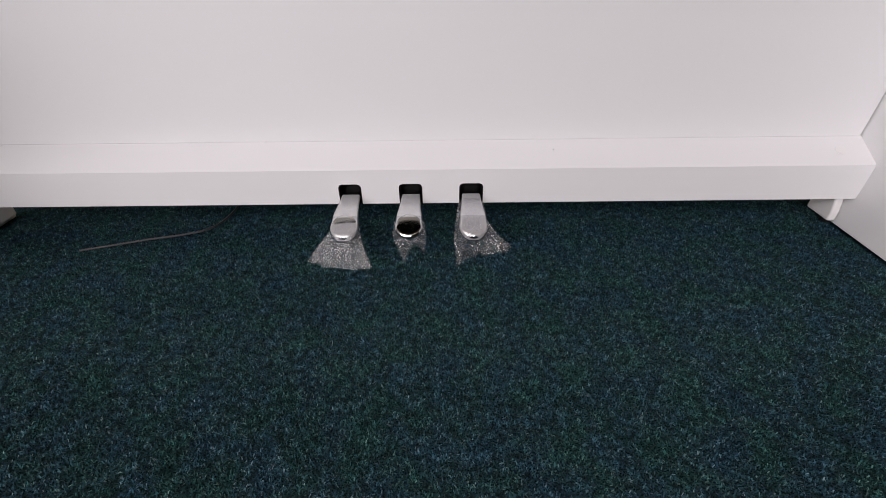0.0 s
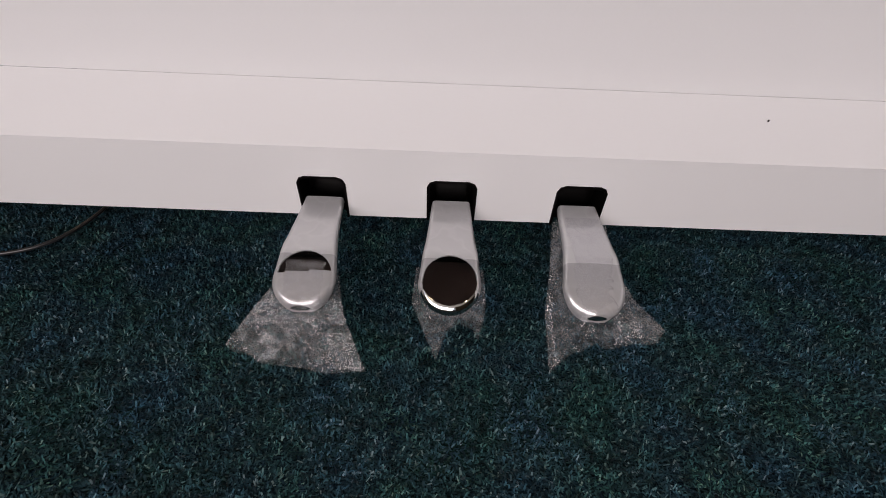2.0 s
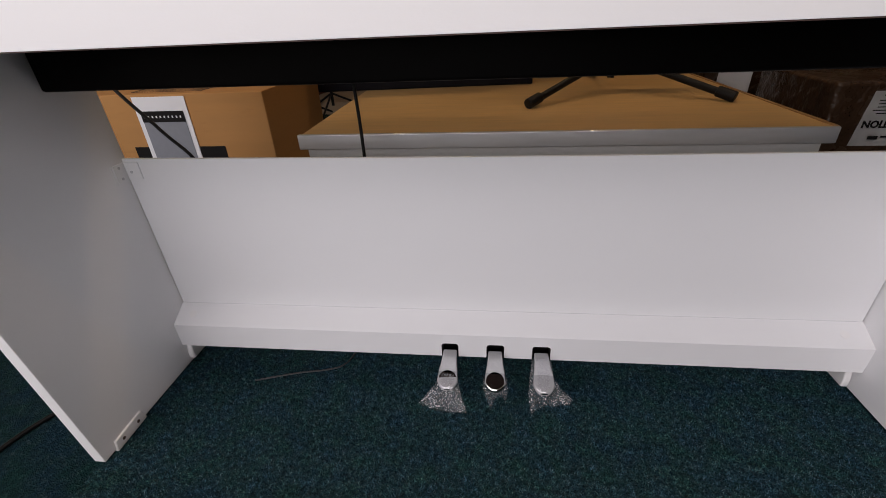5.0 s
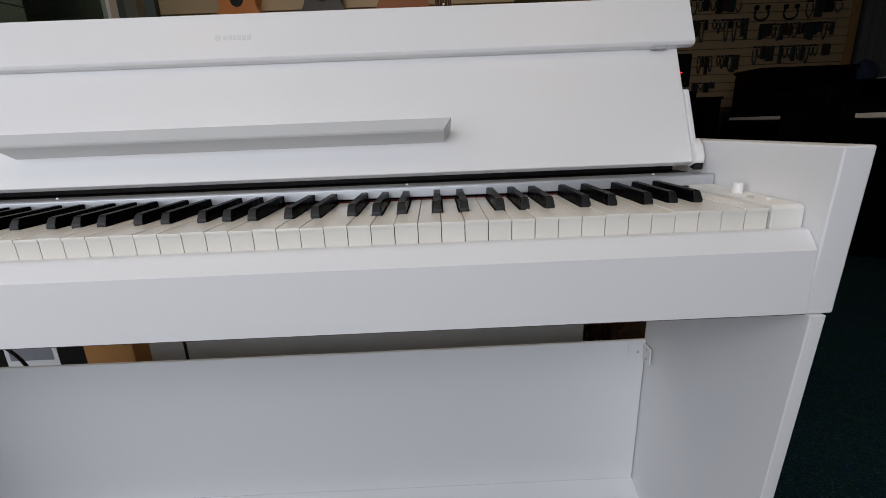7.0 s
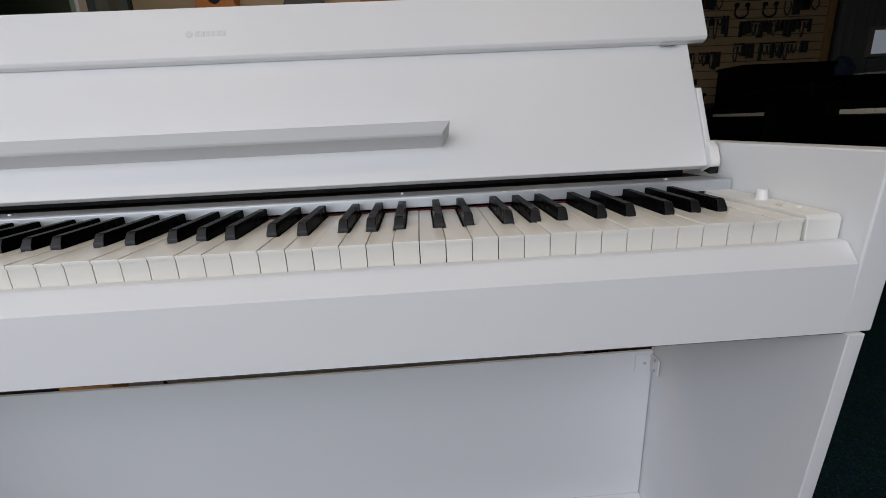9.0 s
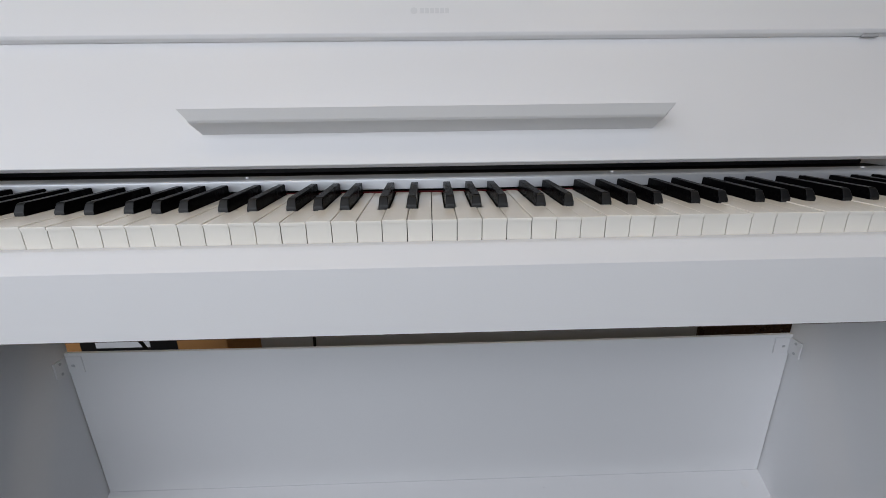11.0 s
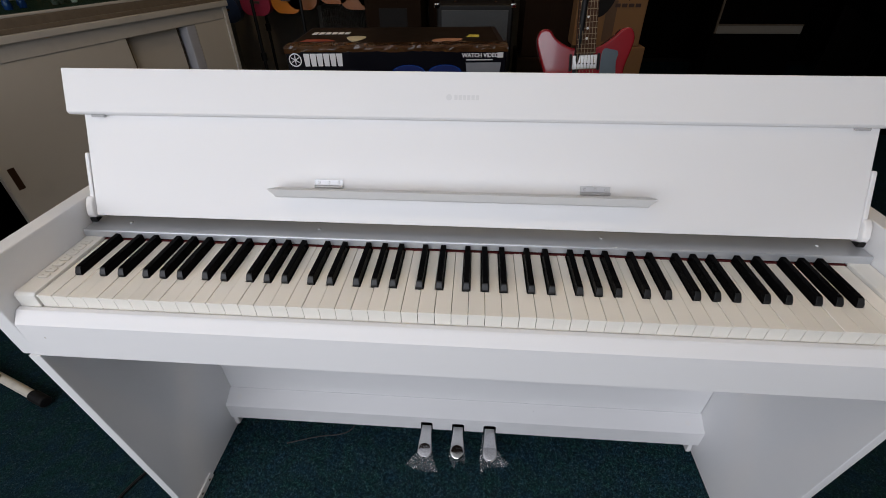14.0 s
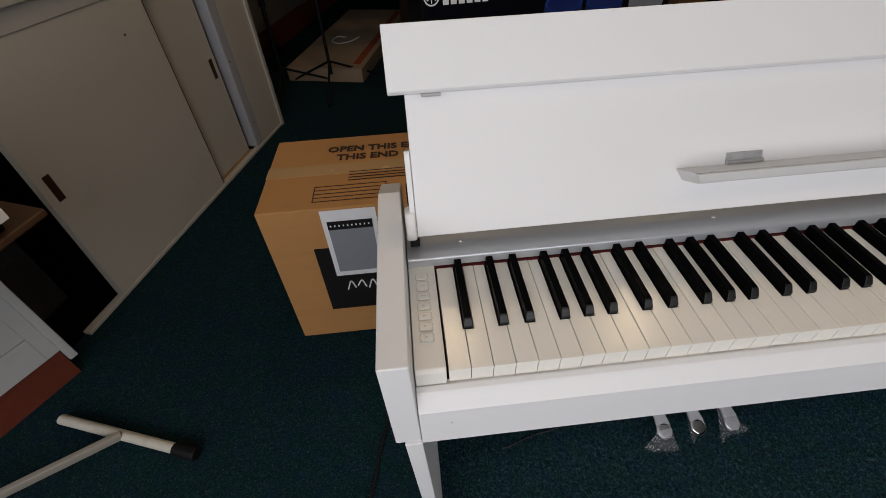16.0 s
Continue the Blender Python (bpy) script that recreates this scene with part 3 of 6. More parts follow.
NOTES = [("ABCDEFG"[k % 7]) for k in range(52)]
for k, note in enumerate(NOTES):
    left, right = CUT[note]
    left, right = (0 if k == 0 else left), (0 if k == 51 else right)
    sort = (note, left, right)
    x0 = -0.611 + KEY * k
    if sort not in white_mesh:
        first = part("white_key", white_key(note, left, right), IVORY, piano)
        white_mesh[sort] = first.data
        first.data.transform(Matrix.Translation(ORIGIN[piano]))
    else:
        first = new("white_key", white_mesh[sort])
        first.parent = piano
    first.location = Vector((x0, 0, -0.0004 * ((k * 7) % 3))) - ORIGIN[piano]
sharp = None
for k, note in enumerate(NOTES[:-1]):
    if note not in SHIFT:
        continue
    xc = -0.611 + KEY * (k + 1) + SHIFT[note]
    if sharp is None:
        side = [(0.0500, KEYTOP - 0.006), (0.0500, KEYTOP + 0.003), (0.0545, KEYTOP + 0.0105), (0.0570, KEYTOP + 0.0118), (0.1500, KEYTOP + 0.0122), (0.1500, KEYTOP - 0.006)]
        bm = prism(side, -0.0053, 0.0053, "x")
        for v in bm.verts:
            v.co.x *= 0.80 if v.co.z > KEYTOP + 0.008 else 1.0
        bevel(bm, 0.0009)
        sharp = ob = part("black_key", bm, EBONY, piano)
        sharp.data.transform(Matrix.Translation(ORIGIN[piano]))
        sharp.data.materials.append(EBONY_FRONT)
        for face in sharp.data.polygons:
            if face.normal.y < -0.4:
                face.material_index = 1
    else:
        ob = new("black_key", sharp.data)
        ob.parent = piano
    ob.location = Vector((xc, 0, 0)) - ORIGIN[piano]
part("key_felt", box(-0.6125, 0.6125, 0.1462, 0.1520, 0.7290, 0.7308), FELT, piano, "thin red felt strip")
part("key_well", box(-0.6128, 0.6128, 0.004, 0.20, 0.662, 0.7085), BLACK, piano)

strip = [(0.1475, 0.7335), (0.1475, 0.7455), (0.1490, 0.7475), (0.1990, 0.7456), (0.1990, 0.7335)]
panel = part("control_panel", prism(strip, -0.6455, 0.6455, "x", 0.0008), SILVER, piano, "silver strip behind the keys")
# black filler, keeps the gap below the cover as dark as shade
part("inner_shelf", box(-0.6450, 0.6450, 0.1992, 0.2424, 0.7335, 0.7446), BLACK_SATIN, panel, "added black sheet for the shade under the cover")
for sx in (-0.576, -0.237, 0.239, 0.578):
    part("screw", lathe([(0.0, 0.0026), (0.0026, 0.0022), (0.0034, 0.0), (0.0, 0.0)], (sx, 0.1765, 0.7460), 12), STEEL, panel)

# the open key cover, with the lid above it
(y0, z0), (y1, z1), (y2, z2), (y3, z3) = on_cover(0, 0), on_cover(0.205, 0), on_cover(0.205, -0.014), on_cover(0, -0.014)
cover = part("key_cover", prism([(y0, z0), (y1, z1), (y2, z2), (y3, z3)], -0.6300, 0.6300, "x", 0.0016), WHITE, piano)
lid_out = [on_cover(0.169, 0.0095), on_cover(0.1725, 0.0135), on_cover(0.2405, 0.0135), on_cover(0.2405, -0.020), on_cover(0.200, -0.020), on_cover(0.200, -0.0145), on_cover(0.208, -0.0145), on_cover(0.208, 0.0008), on_cover(0.169, 0.0008)]
lid = part("lid", prism(lid_out, -0.6485, 0.6495, "x", 0.0012), WHITE, piano)
for s in (-1, 1):
    py, pz = on_cover(0.165, 0.004)
    part("bumper", box(s * 0.600 - 0.011, s * 0.600 + 0.011, py - 0.003, py + 0.002, pz + 0.001, pz + 0.005, 0.0008), GREY_PAD, lid)
    cap = [on_cover(-0.002, 0.0020), on_cover(0.104, 0.0020), on_cover(0.107, 0.0), on_cover(0.107, -0.016), on_cover(-0.002, -0.016)]
    c = part("side_cap", prism(cap, s * 0.6303, s * 0.6372, "x", 0.0012), WHITE, cover)
    hook = [on_cover(-0.004, -0.016), on_cover(-0.004, 0.003), on_cover(0.004, 0.0075), on_cover(0.022, 0.0075), on_cover(0.033, 0.003), on_cover(0.038, -0.016)]
    part("hinge_cover", prism(hook, s * 0.6305, s * 0.6435, "x", 0.003), WHITE_EDGE, c)
    tail = [on_cover(-0.012, 0.002), on_cover(-0.0035, 0.006), on_cover(-0.0035, -0.010)]
    part("hinge_pin", prism(tail, s * 0.628, s * 0.640, "x", 0.001), BLACK, c)

ly, lz = on_cover(0.2030, 0.0136)
tilt = Matrix.Translation((0.003, ly, lz)) @ Matrix.Rotation(math.pi / 2 - LEAN, 4, "X")
bits = [lathe([(0.0, 0.0004), (0.0046, 0.0004), (0.0046, 0.0), (0.0, 0.0)], (0, 0, 0), 20, tilt @ Matrix.Translation((-0.0205, 0, 0)))]
for k in range(6):
    bits.append(box(-0.0125 + 0.0066 * k, -0.0075 + 0.0066 * k, -0.0036, 0.0036, 0.0, 0.0004, 0, tilt))
part("maker_mark", merge(*bits), LOGO, lid, "small silver printed mark")

# the music rest: a narrow board on two steel hinges
ry, rz = on_cover(0.062, 0.0)
rest_bm = prism([on_cover(0.0565, 0.0455), on_cover(0.0455, 0.0369), on_cover(0.0435, 0.0339), on_cover(0.0425, 0.0002), on_cover(0.0578, 0.0002), on_cover(0.0578, 0.0385), on_cover(0.0562, 0.0390), on_cover(0.0562, 0.0405), on_cover(0.0572, 0.0410)], -0.3005, 0.3010, "x", 0.0004)
for v in rest_bm.verts:  # its ends are cut back below
    if (v.co.y - 0.173) * math.sin(LEAN) + (v.co.z - 0.762) * math.cos(LEAN) < 0.050:
        v.co.x *= 0.970
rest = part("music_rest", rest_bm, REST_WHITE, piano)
part("groove", prism([on_cover(0.0564, 0.0386), on_cover(0.0564, 0.0404), on_cover(0.0569, 0.0404), on_cover(0.0569, 0.0386)], -0.2990, 0.2995, "x"), UNDERSIDE, rest, "narrow brown groove")
for hx in (-0.214, 0.219):
    ha, hb = on_cover(0.0595, 0.0004), on_cover(0.0595, 0.0018)
    hc, hd = on_cover(0.0722, 0.0018), on_cover(0.0722, 0.0004)
    h = part("hinge", prism([ha, hb, hc, hd], hx - 0.0235, hx + 0.0235, "x", 0.0003), STEEL, rest, "zinc hinge leaf")
    ky, kz = on_cover(0.0605, 0.0032)
    part("knuckle", rod((hx - 0.0235, ky, kz), (hx + 0.0235, ky, kz), 0.0026, seg=12), STEEL, h)
    for k in (-1, 0, 1):
        sy, sz = on_cover(0.0672, 0.0018)
        turn = Matrix.Translation((hx + 0.0165 * k, sy, sz)) @ Matrix.Rotation(math.pi / 2 - LEAN, 4, "X")
        part("screw_seat", lathe([(0.0, 0.0004), (0.0023, 0.0004), (0.0025, 0.0), (0.0, 0.0)], (0, 0, 0), 14, turn), GREY_PAD, h)
        part("screw", lathe([(0.0, 0.0010), (0.0017, 0.0008), (0.0021, 0.0002), (0.0, 0.0002)], (0, 0, 0), 12, turn), STEEL, h)

# lower frame: back board, pedal rail and its fittings
sag = [(-0.6445, 0.1305), (0.6501, 0.1305), (0.6501, 0.4345), (0.40, 0.4332), (0.13, 0.4322), (-0.15, 0.4324), (-0.42, 0.4335), (-0.6445, 0.4352)]
part("back_board", drawn_in(prism(sag, 0.2878, 0.2935, "y")), WHITE, piano, smooth=False)
slots = [(-0.0935, -0.0615), (-0.0085, 0.0245), (0.0765, 0.1100)]
outline = [(-0.6455, 0.0540)]
for a, b in slots:
    outline += [(a, 0.0540), (a, 0.0800), (a + 0.0018, 0.0834), (a + 0.0055, 0.0849), (b - 0.0055, 0.0849), (b - 0.0018, 0.0834), (b, 0.0800), (b, 0.0540)]
outline += [(0.6518, 0.0540), (0.6518, 0.1062), (-0.6455, 0.1062)]
rail_bm = prism(outline, 0.2430, 0.2876, "y")
bmesh.ops.triangulate(rail_bm, faces=[f for f in rail_bm.faces if len(f.verts) > 4])
for v in rail_bm.verts:
    if v.co.z > 0.1 and v.co.y > 0.25:
        v.co.z = 0.1304  # its top slopes up to the board
lip = [e for e in rail_bm.edges if all(abs(v.co.z - 0.1062) < 1e-5 for v in e.verts)]
bmesh.ops.bevel(rail_bm, geom=lip, offset=0.0022, segments=3, affect="EDGES", profile=0.5)
rail_bm = drawn_in(rail_bm)
rail = part("pedal_rail", rail_bm, WHITE, piano, smooth=False)
for k, (a, b) in enumerate(slots):
    edge = [(a + 0.0001, 0.0531), (a + 0.0001, 0.0799), (a + 0.0019, 0.0833), (a + 0.0056, 0.0848), (b - 0.0056, 0.0848), (b - 0.0019, 0.0833), (b - 0.0001, 0.0799), (b - 0.0001, 0.0531), (b - 0.0016, 0.0531), (b - 0.0016, 0.0796), (b - 0.0031, 0.0821), (b - 0.0060, 0.0833), (a + 0.0060, 0.0833), (a + 0.0031, 0.0821), (a + 0.0016, 0.0796), (a + 0.0016, 0.0531)]
    part("slot_liner", prism(edge, 0.2424, 0.2615, "y"), BLACK_SATIN, rail)
    # added black block that stands for the shade inside the slot
    part("slot_back", box(a + 0.0002, b - 0.0002, 0.262, 0.286, 0.0445, 0.0846), BLACK_SATIN, rail)
part("spot", rod((0.2082, 0.2708, 0.1213), (0.2080, 0.2703, 0.1222), 0.0005, seg=10), INK, rail, "tiny dark speck")
for s in (-1, 1.007):
    part("rail_foot", prism([(0.247, 0.014), (0.247, 0.030), (0.252, 0.0529), (0.292, 0.0529), (0.292, 0.014)], s * 0.6210, s * 0.6335, "x", 0.003), WHITE_EDGE, rail)
    part("cam_cap", rod((s * 0.602, 0.2665, 0.1170), (s * 0.602, 0.2652, 0.1194), 0.0075, seg=18), WHITE_EDGE, rail)
    plate = part("corner_bracket", merge(box(s * 0.6255 - 0.0135, s * 0.6255 + 0.0135, 0.2858, 0.2878, 0.398, 0.429, 0.0008), box(s * 0.6405 - 0.0015, s * 0.6405 + 0.0015, 0.262, 0.287, 0.398, 0.429, 0.0008)), WHITE, piano, "small white corner bracket")
    part("screw", rod((s * 0.629, 0.2856, 0.412), (s * 0.629, 0.2848, 0.412), 0.0026, seg=10), STEEL, plate)
    for sz in (0.404, 0.423):
        part("screw", rod((s * 0.6392, 0.273, sz), (s * 0.6382, 0.273, sz), 0.0026, seg=10), STEEL, plate)
foot_plate = part("foot_bracket", prism([(0.034, 0.002), (0.038, 0.022), (0.100, 0.026), (0.106, 0.004)], -0.6355, -0.6290, "x", 0.0015), WHITE_EDGE, piano)
for fy in (0.052, 0.087):
    part("screw", rod((-0.6292, fy, 0.014), (-0.6283, fy, 0.014), 0.0030, seg=12), DARK_WOOD, foot_plate)

# three chrome pedals in clear sleeves


PEDAL_ROWS = [(0.2850, 0.0675, 0.0116, 0.04), (0.2480, 0.0670, 0.0122, 0.04), (0.2250, 0.0658, 0.0135, 0.04), (0.2080, 0.0646, 0.0150, 0.05), (0.2010, 0.0639, 0.0160, 0.05), (0.1965, 0.0628, 0.0165, 0.15), (0.1920, 0.0609, 0.0169, 0.15), (0.1870, 0.0587, 0.0174, 0.15)]  # y, z, half width, crown
for k in range(19):  # the round nose
    q = radians(0.5 + 4.9 * k)
    PEDAL_ROWS.append((0.1825 - 0.0171 * math.sin(q), 0.0567 - 0.0077 * math.sin(q), 0.0178 * math.cos(q) + 0.0002, 0.15))


def pedal_skin(x, rows, lift, grow, deep, across=(-1, -0.98, -0.95, -0.9, -0.84, -0.75, -0.6, -0.3, 0, 0.3, 0.6, 0.75, 0.84, 0.9, 0.95, 0.98, 1)):
    """A bar through the rows, crowned on top and flat below."""
    bm = bmesh.new()
    rings = []
    for y, z, w, dome in rows:
        ring = []
        for p in across:
            p = float(p)
            out = math.hypot(p * w / 0.0180, min(0.0, y - 0.1825) / 0.0171) if y < 0.1825 else abs(p)
            out = min(1.0, max(0.0, out - 0.84) / 0.16)
            ring.append(bm.verts.new((x + p * (w + grow), y, z + lift - 0.0045 * dome * p * p - 0.0034 * (1 - math.sqrt(1 - out * out)))))
        ring += [bm.verts.new((x + p * (w + grow), y + 0.001, z + lift - deep)) for p in (0.9, -0.9)]
        rings.append(ring)
    for a, b in zip(rings, rings[1:]):
        for k in range(len(a)):
            bm.faces.new((a[k], a[(k + 1) % len(a)], b[(k + 1) % len(a)], b[k]))
    bm.faces.new(rings[0])
    bm.faces.new(rings[-1][::-1])
    return bm


def pedal(x):
    """Flat tapering lever that ends in a wide rounded nose."""
    return part("pedal", pedal_skin(x, PEDAL_ROWS, 0.0, 0.0, 0.0055), CHROME, piano, "polished chrome pedal")


def lever_film(x, bare):
    """Film drawn tight over the lever and its nose, open over the round of the nose beyond bare metres along."""
    ys = [row[0] for row in PEDAL_ROWS][::-1]
    rows = []
    for y in np.linspace(0.2455, 0.1662, 76):
        rows.append((float(y), *(float(np.interp(y, ys, [row[c] for row in PEDAL_ROWS][::-1])) for c in (1, 2, 3))))
    bm = pedal_skin(x, rows, 0.0007, 0.0007, 0.0088, np.linspace(-1, 1, 41))
    gone = []
    for face in bm.faces:
        c = face.calc_center_median()
        if c.y > bare + 0.08 * (c.x - x) and ((c.x - x) / 0.0164) ** 2 + ((c.y - 0.1810) / 0.0155) ** 2 < 1 or (bare < 0.1 and c.y < 0.177):
            gone.append(face)
    bmesh.ops.delete(bm, geom=gone, context="FACES")
    for v in bm.verts:
        far = math.hypot((v.co.x - x) / 0.0164, (v.co.y - 0.1810) / 0.0155)
        if v.is_boundary and 0.8 < far < 1.25 and v.co.y > max(0.182, bare + 0.002):
            v.co.x, v.co.y = x + (v.co.x - x) / far, 0.1810 + (v.co.y - 0.1810) / far
    return bm


def along(line, t):
    """The place at t, 0 to 1, along evenly spaced points."""
    k = min(int(t * (len(line) - 1)), len(line) - 2)
    return Vector(line[k]).lerp(Vector(line[k + 1]), t * (len(line) - 1) - k)


def sleeve(x, left, right, lip, seed, open_nose):
    """An open bag of thin film past a pedal's nose: two slack sheets between a left and a right seam, cut off along its lip."""
    bm = bmesh.new()
    nu, nv = 13, 18
    nose_y = [row[0] for row in PEDAL_ROWS][::-1]
    nose_z = [row[1] for row in PEDAL_ROWS][::-1]
    for upper in (1, -1):
        grid = []
        for i in range(nu + 1):
            u = i / nu
            row = []
            for k in range(nv + 1):
                v = k / nv
                base = along(left, u).lerp(along(right, u), v)
                end = Vector(left[-1]).lerp(Vector(right[-1]), v)
                p = base + (along(lip, v) - end) * u ** 2
                belly = math.sin(math.pi * v) ** 0.7
                p.z += upper * belly * (0.0045 - 0.0015 * u)
                q = Vector((p.x * 120 + seed, p.y * 120, upper * 3.1))
                ridge = (1 - 2 * abs(noise.noise(q))) * 0.7 + (1 - 2 * abs(noise.noise(q * 2.3))) * 0.35
                p.z += ridge * 0.0030 * belly * min(1, 1.5 * u) * (1 if upper > 0 else 0.6)
                p.y += noise.noise(q * 0.7 + Vector((9, 4, 2))) * 0.003 * u * u
                near = max(0.0, 1 - max(0.0, abs(p.x - x) - 0.012) / 0.012)
                if upper > 0 and not open_nose:
                    roof = float(np.interp(p.y, nose_y, nose_z)) + 0.0016 if p.y > 0.1660 else 0.0482 - 1.7 * (0.1660 - p.y)
                    p.z = max(p.z, roof * near - 0.03 * (1 - near))
                elif p.y > 0.160 and near > 0:
                    p.z = min(p.z, float(np.interp(p.y, nose_y, nose_z)) - 0.0100)
                p.z = max(p.z, 0.0068 if upper > 0 else 0.0056)
                row.append(bm.verts.new(p))
            grid.append(row)
        for i in range(nu):
            for k in range(nv):
                a, b, c, d = grid[i][k], grid[i + 1][k], grid[i + 1][k + 1], grid[i][k + 1]
                for tri in ((a, b, c), (a, c, d)) if (i * 7 + k * 3) % 2 else ((a, b, d), (b, c, d)):
                    bm.faces.new(tri)
    return bm


SLEEVES = (
    (-0.0775, [(-0.0960, 0.190, 0.054), (-0.0975, 0.181, 0.048), (-0.1115, 0.171, 0.034), (-0.1285, 0.160, 0.014)],
     [(-0.0590, 0.190, 0.054), (-0.0572, 0.181, 0.048), (-0.0535, 0.168, 0.036), (-0.0405, 0.1505, 0.009)],
     [(-0.1285, 0.160, 0.014), (-0.1095, 0.1546, 0.011), (-0.0863, 0.1499, 0.010), (-0.0636, 0.1481, 0.010), (-0.0405, 0.1500, 0.009)], 3, 0.1845, False),
    (0.0080, [(-0.0125, 0.196, 0.056), (-0.0142, 0.176, 0.043), (-0.0085, 0.170, 0.030), (-0.0045, 0.167, 0.018)],
     [(0.0285, 0.196, 0.056), (0.0302, 0.178, 0.044), (0.0300, 0.174, 0.032), (0.0288, 0.172, 0.022)],
     [(-0.0045, 0.167, 0.018), (0.0012, 0.1610, 0.010), (0.0085, 0.171, 0.024), (0.0150, 0.1735, 0.030), (0.0230, 0.1715, 0.028), (0.0275, 0.1690, 0.018), (0.0288, 0.172, 0.022)], 8, 0.0, True),
    (0.0935, [(0.0752, 0.232, 0.063), (0.0705, 0.200, 0.052), (0.0675, 0.178, 0.034), (0.0715, 0.1535, 0.008)],
     [(0.1105, 0.232, 0.063), (0.1125, 0.200, 0.052), (0.1250, 0.188, 0.038), (0.1454, 0.1755, 0.024)],
     [(0.0715, 0.1535, 0.008), (0.0878, 0.1655, 0.014), (0.1030, 0.1715, 0.018), (0.1062, 0.1680, 0.016), (0.1240, 0.1700, 0.019), (0.1403, 0.1705, 0.021), (0.1454, 0.1755, 0.024)], 21, 1.0, False),
)
for x, left, right, lip, seed, bare, open_nose in SLEEVES:
    pd = pedal(x)
    part("plastic_sleeve", sleeve(x, left, right, lip, seed, open_nose), FILM, pd, "crumpled clear plastic sleeve", smooth=False)
    skin = part("protective_film", lever_film(x, bare), FILM_HAZY, pd, "hazy protective film").data
    skin.materials.append(FILM_SOFT)
    for face in skin.polygons:
        face.material_index = 1 if face.center.y + ORIGIN[piano].y < 0.1950 else 0

# ---- cables on the carpet ----
solid("power_cable", sweep([(-0.87, -0.30, 0.005), (-0.852, -0.05, 0.005), (-0.835, 0.05, 0.005), (-0.80, 0.13, 0.005), (-0.775, 0.25, 0.005), (-0.745, 0.345, 0.005), (-0.70, 0.42, 0.005), (-0.66, 0.50, 0.005)], 0.0042), BLACK, "black power cable lying on the carpet", "cable")
solid("thin_cable", sweep([(-0.47, 0.205, 0.003), (-0.39, 0.229, 0.004), (-0.337, 0.236, 0.008), (-0.304, 0.248, 0.009), (-0.289, 0.276, 0.008), (-0.286, 0.32, 0.006), (-0.29, 0.40, 0.004)], 0.0015), WIRE, "thin dark wire lying on the carpet", "cable")
solid("hanging_cable", sweep([(-0.700, 0.36, 0.62), (-0.680, 0.365, 0.55), (-0.612, 0.37, 0.46), (-0.560, 0.375, 0.385), (-0.52, 0.37, 0.22), (-0.49, 0.36, 0.03), (-0.42, 0.37, 0.004)], 0.0032), BLACK, "black cable hanging behind the piano", "cable")
solid("hanging_cable", sweep([(-0.235, 0.36, 0.60), (-0.232, 0.365, 0.45), (-0.236, 0.37, 0.30), (-0.232, 0.37, 0.10), (-0.20, 0.38, 0.004)], 0.0030), BLACK, "black cable hanging behind the piano", "cable")

# ---- behind the piano: amplifier carton ----
carton = thing("carton", (-0.777, 0.835, 0), "brown cardboard amplifier carton with a printed picture", "carton")
part("body", box(-1.019, -0.535, 0.622, 0.972, 0.0, 0.489, 0.003), CARD, carton)
part("tape", box(-1.0195, -0.5345, 0.772, 0.822, 0.4885, 0.4898), TAPE, carton)
part("print_band", box(-0.906, -0.662, 0.6206, 0.6216, 0.118, 0.362), INK, carton, "black printed band")
pic = part("picture", box(-0.866, -0.730, 0.6192, 0.6204, 0.258, 0.483), PAPER, carton, "white picture sheet")
part("amplifier_image", prism([(-0.854, 0.275), (-0.742, 0.275), (-0.742, 0.4460), (-0.854, 0.4460)], 0.6180, 0.6190, "y"), PAPER_GREY, pic)
part("control_image", box(-0.854, -0.742, 0.6170, 0.6180, 0.424, 0.450), INK, pic)
part("knob_image", merge(*[box(-0.848 + 0.0105 * k, -0.8445 + 0.0105 * k, 0.6164, 0.6171, 0.434, 0.439) for k in range(10)]), PAPER, pic)
flourish = [sweep([(-0.845 + 0.03 * k, 0.6196, 0.20 + 0.012 * (k % 2)), (-0.832 + 0.03 * k, 0.6196, 0.232), (-0.822 + 0.03 * k, 0.6196, 0.205)], 0.0022, 6, 4) for k in range(4)]
part("mark", merge(*flourish), PAPER, carton, "white scrawled mark")
for row, words in enumerate(("OPEN THIS END", "THIS END UP")):
    part("printed_words", lettering(words, 0.040, turned(-0.722, 0.884 - 0.045 * row, 0.4902, -1), 0.0006), BROWN_INK, carton)
for k in range(5):
    part("printed_line", box(-0.885, -0.700, 0.650 + 0.016 * k, 0.6525 + 0.016 * k, 0.4892, 0.4899), BROWN_INK, carton)
for s in (-0.885, -0.7025):
    part("printed_line", box(s, s + 0.0025, 0.650, 0.7165, 0.4892, 0.4900), BROWN_INK, carton)
for k in range(4):
    part("printed_line", box(-0.80, -0.62, 0.735 + 0.013 * k, 0.739 + 0.013 * k, 0.4892, 0.4899), BROWN_INK, carton)

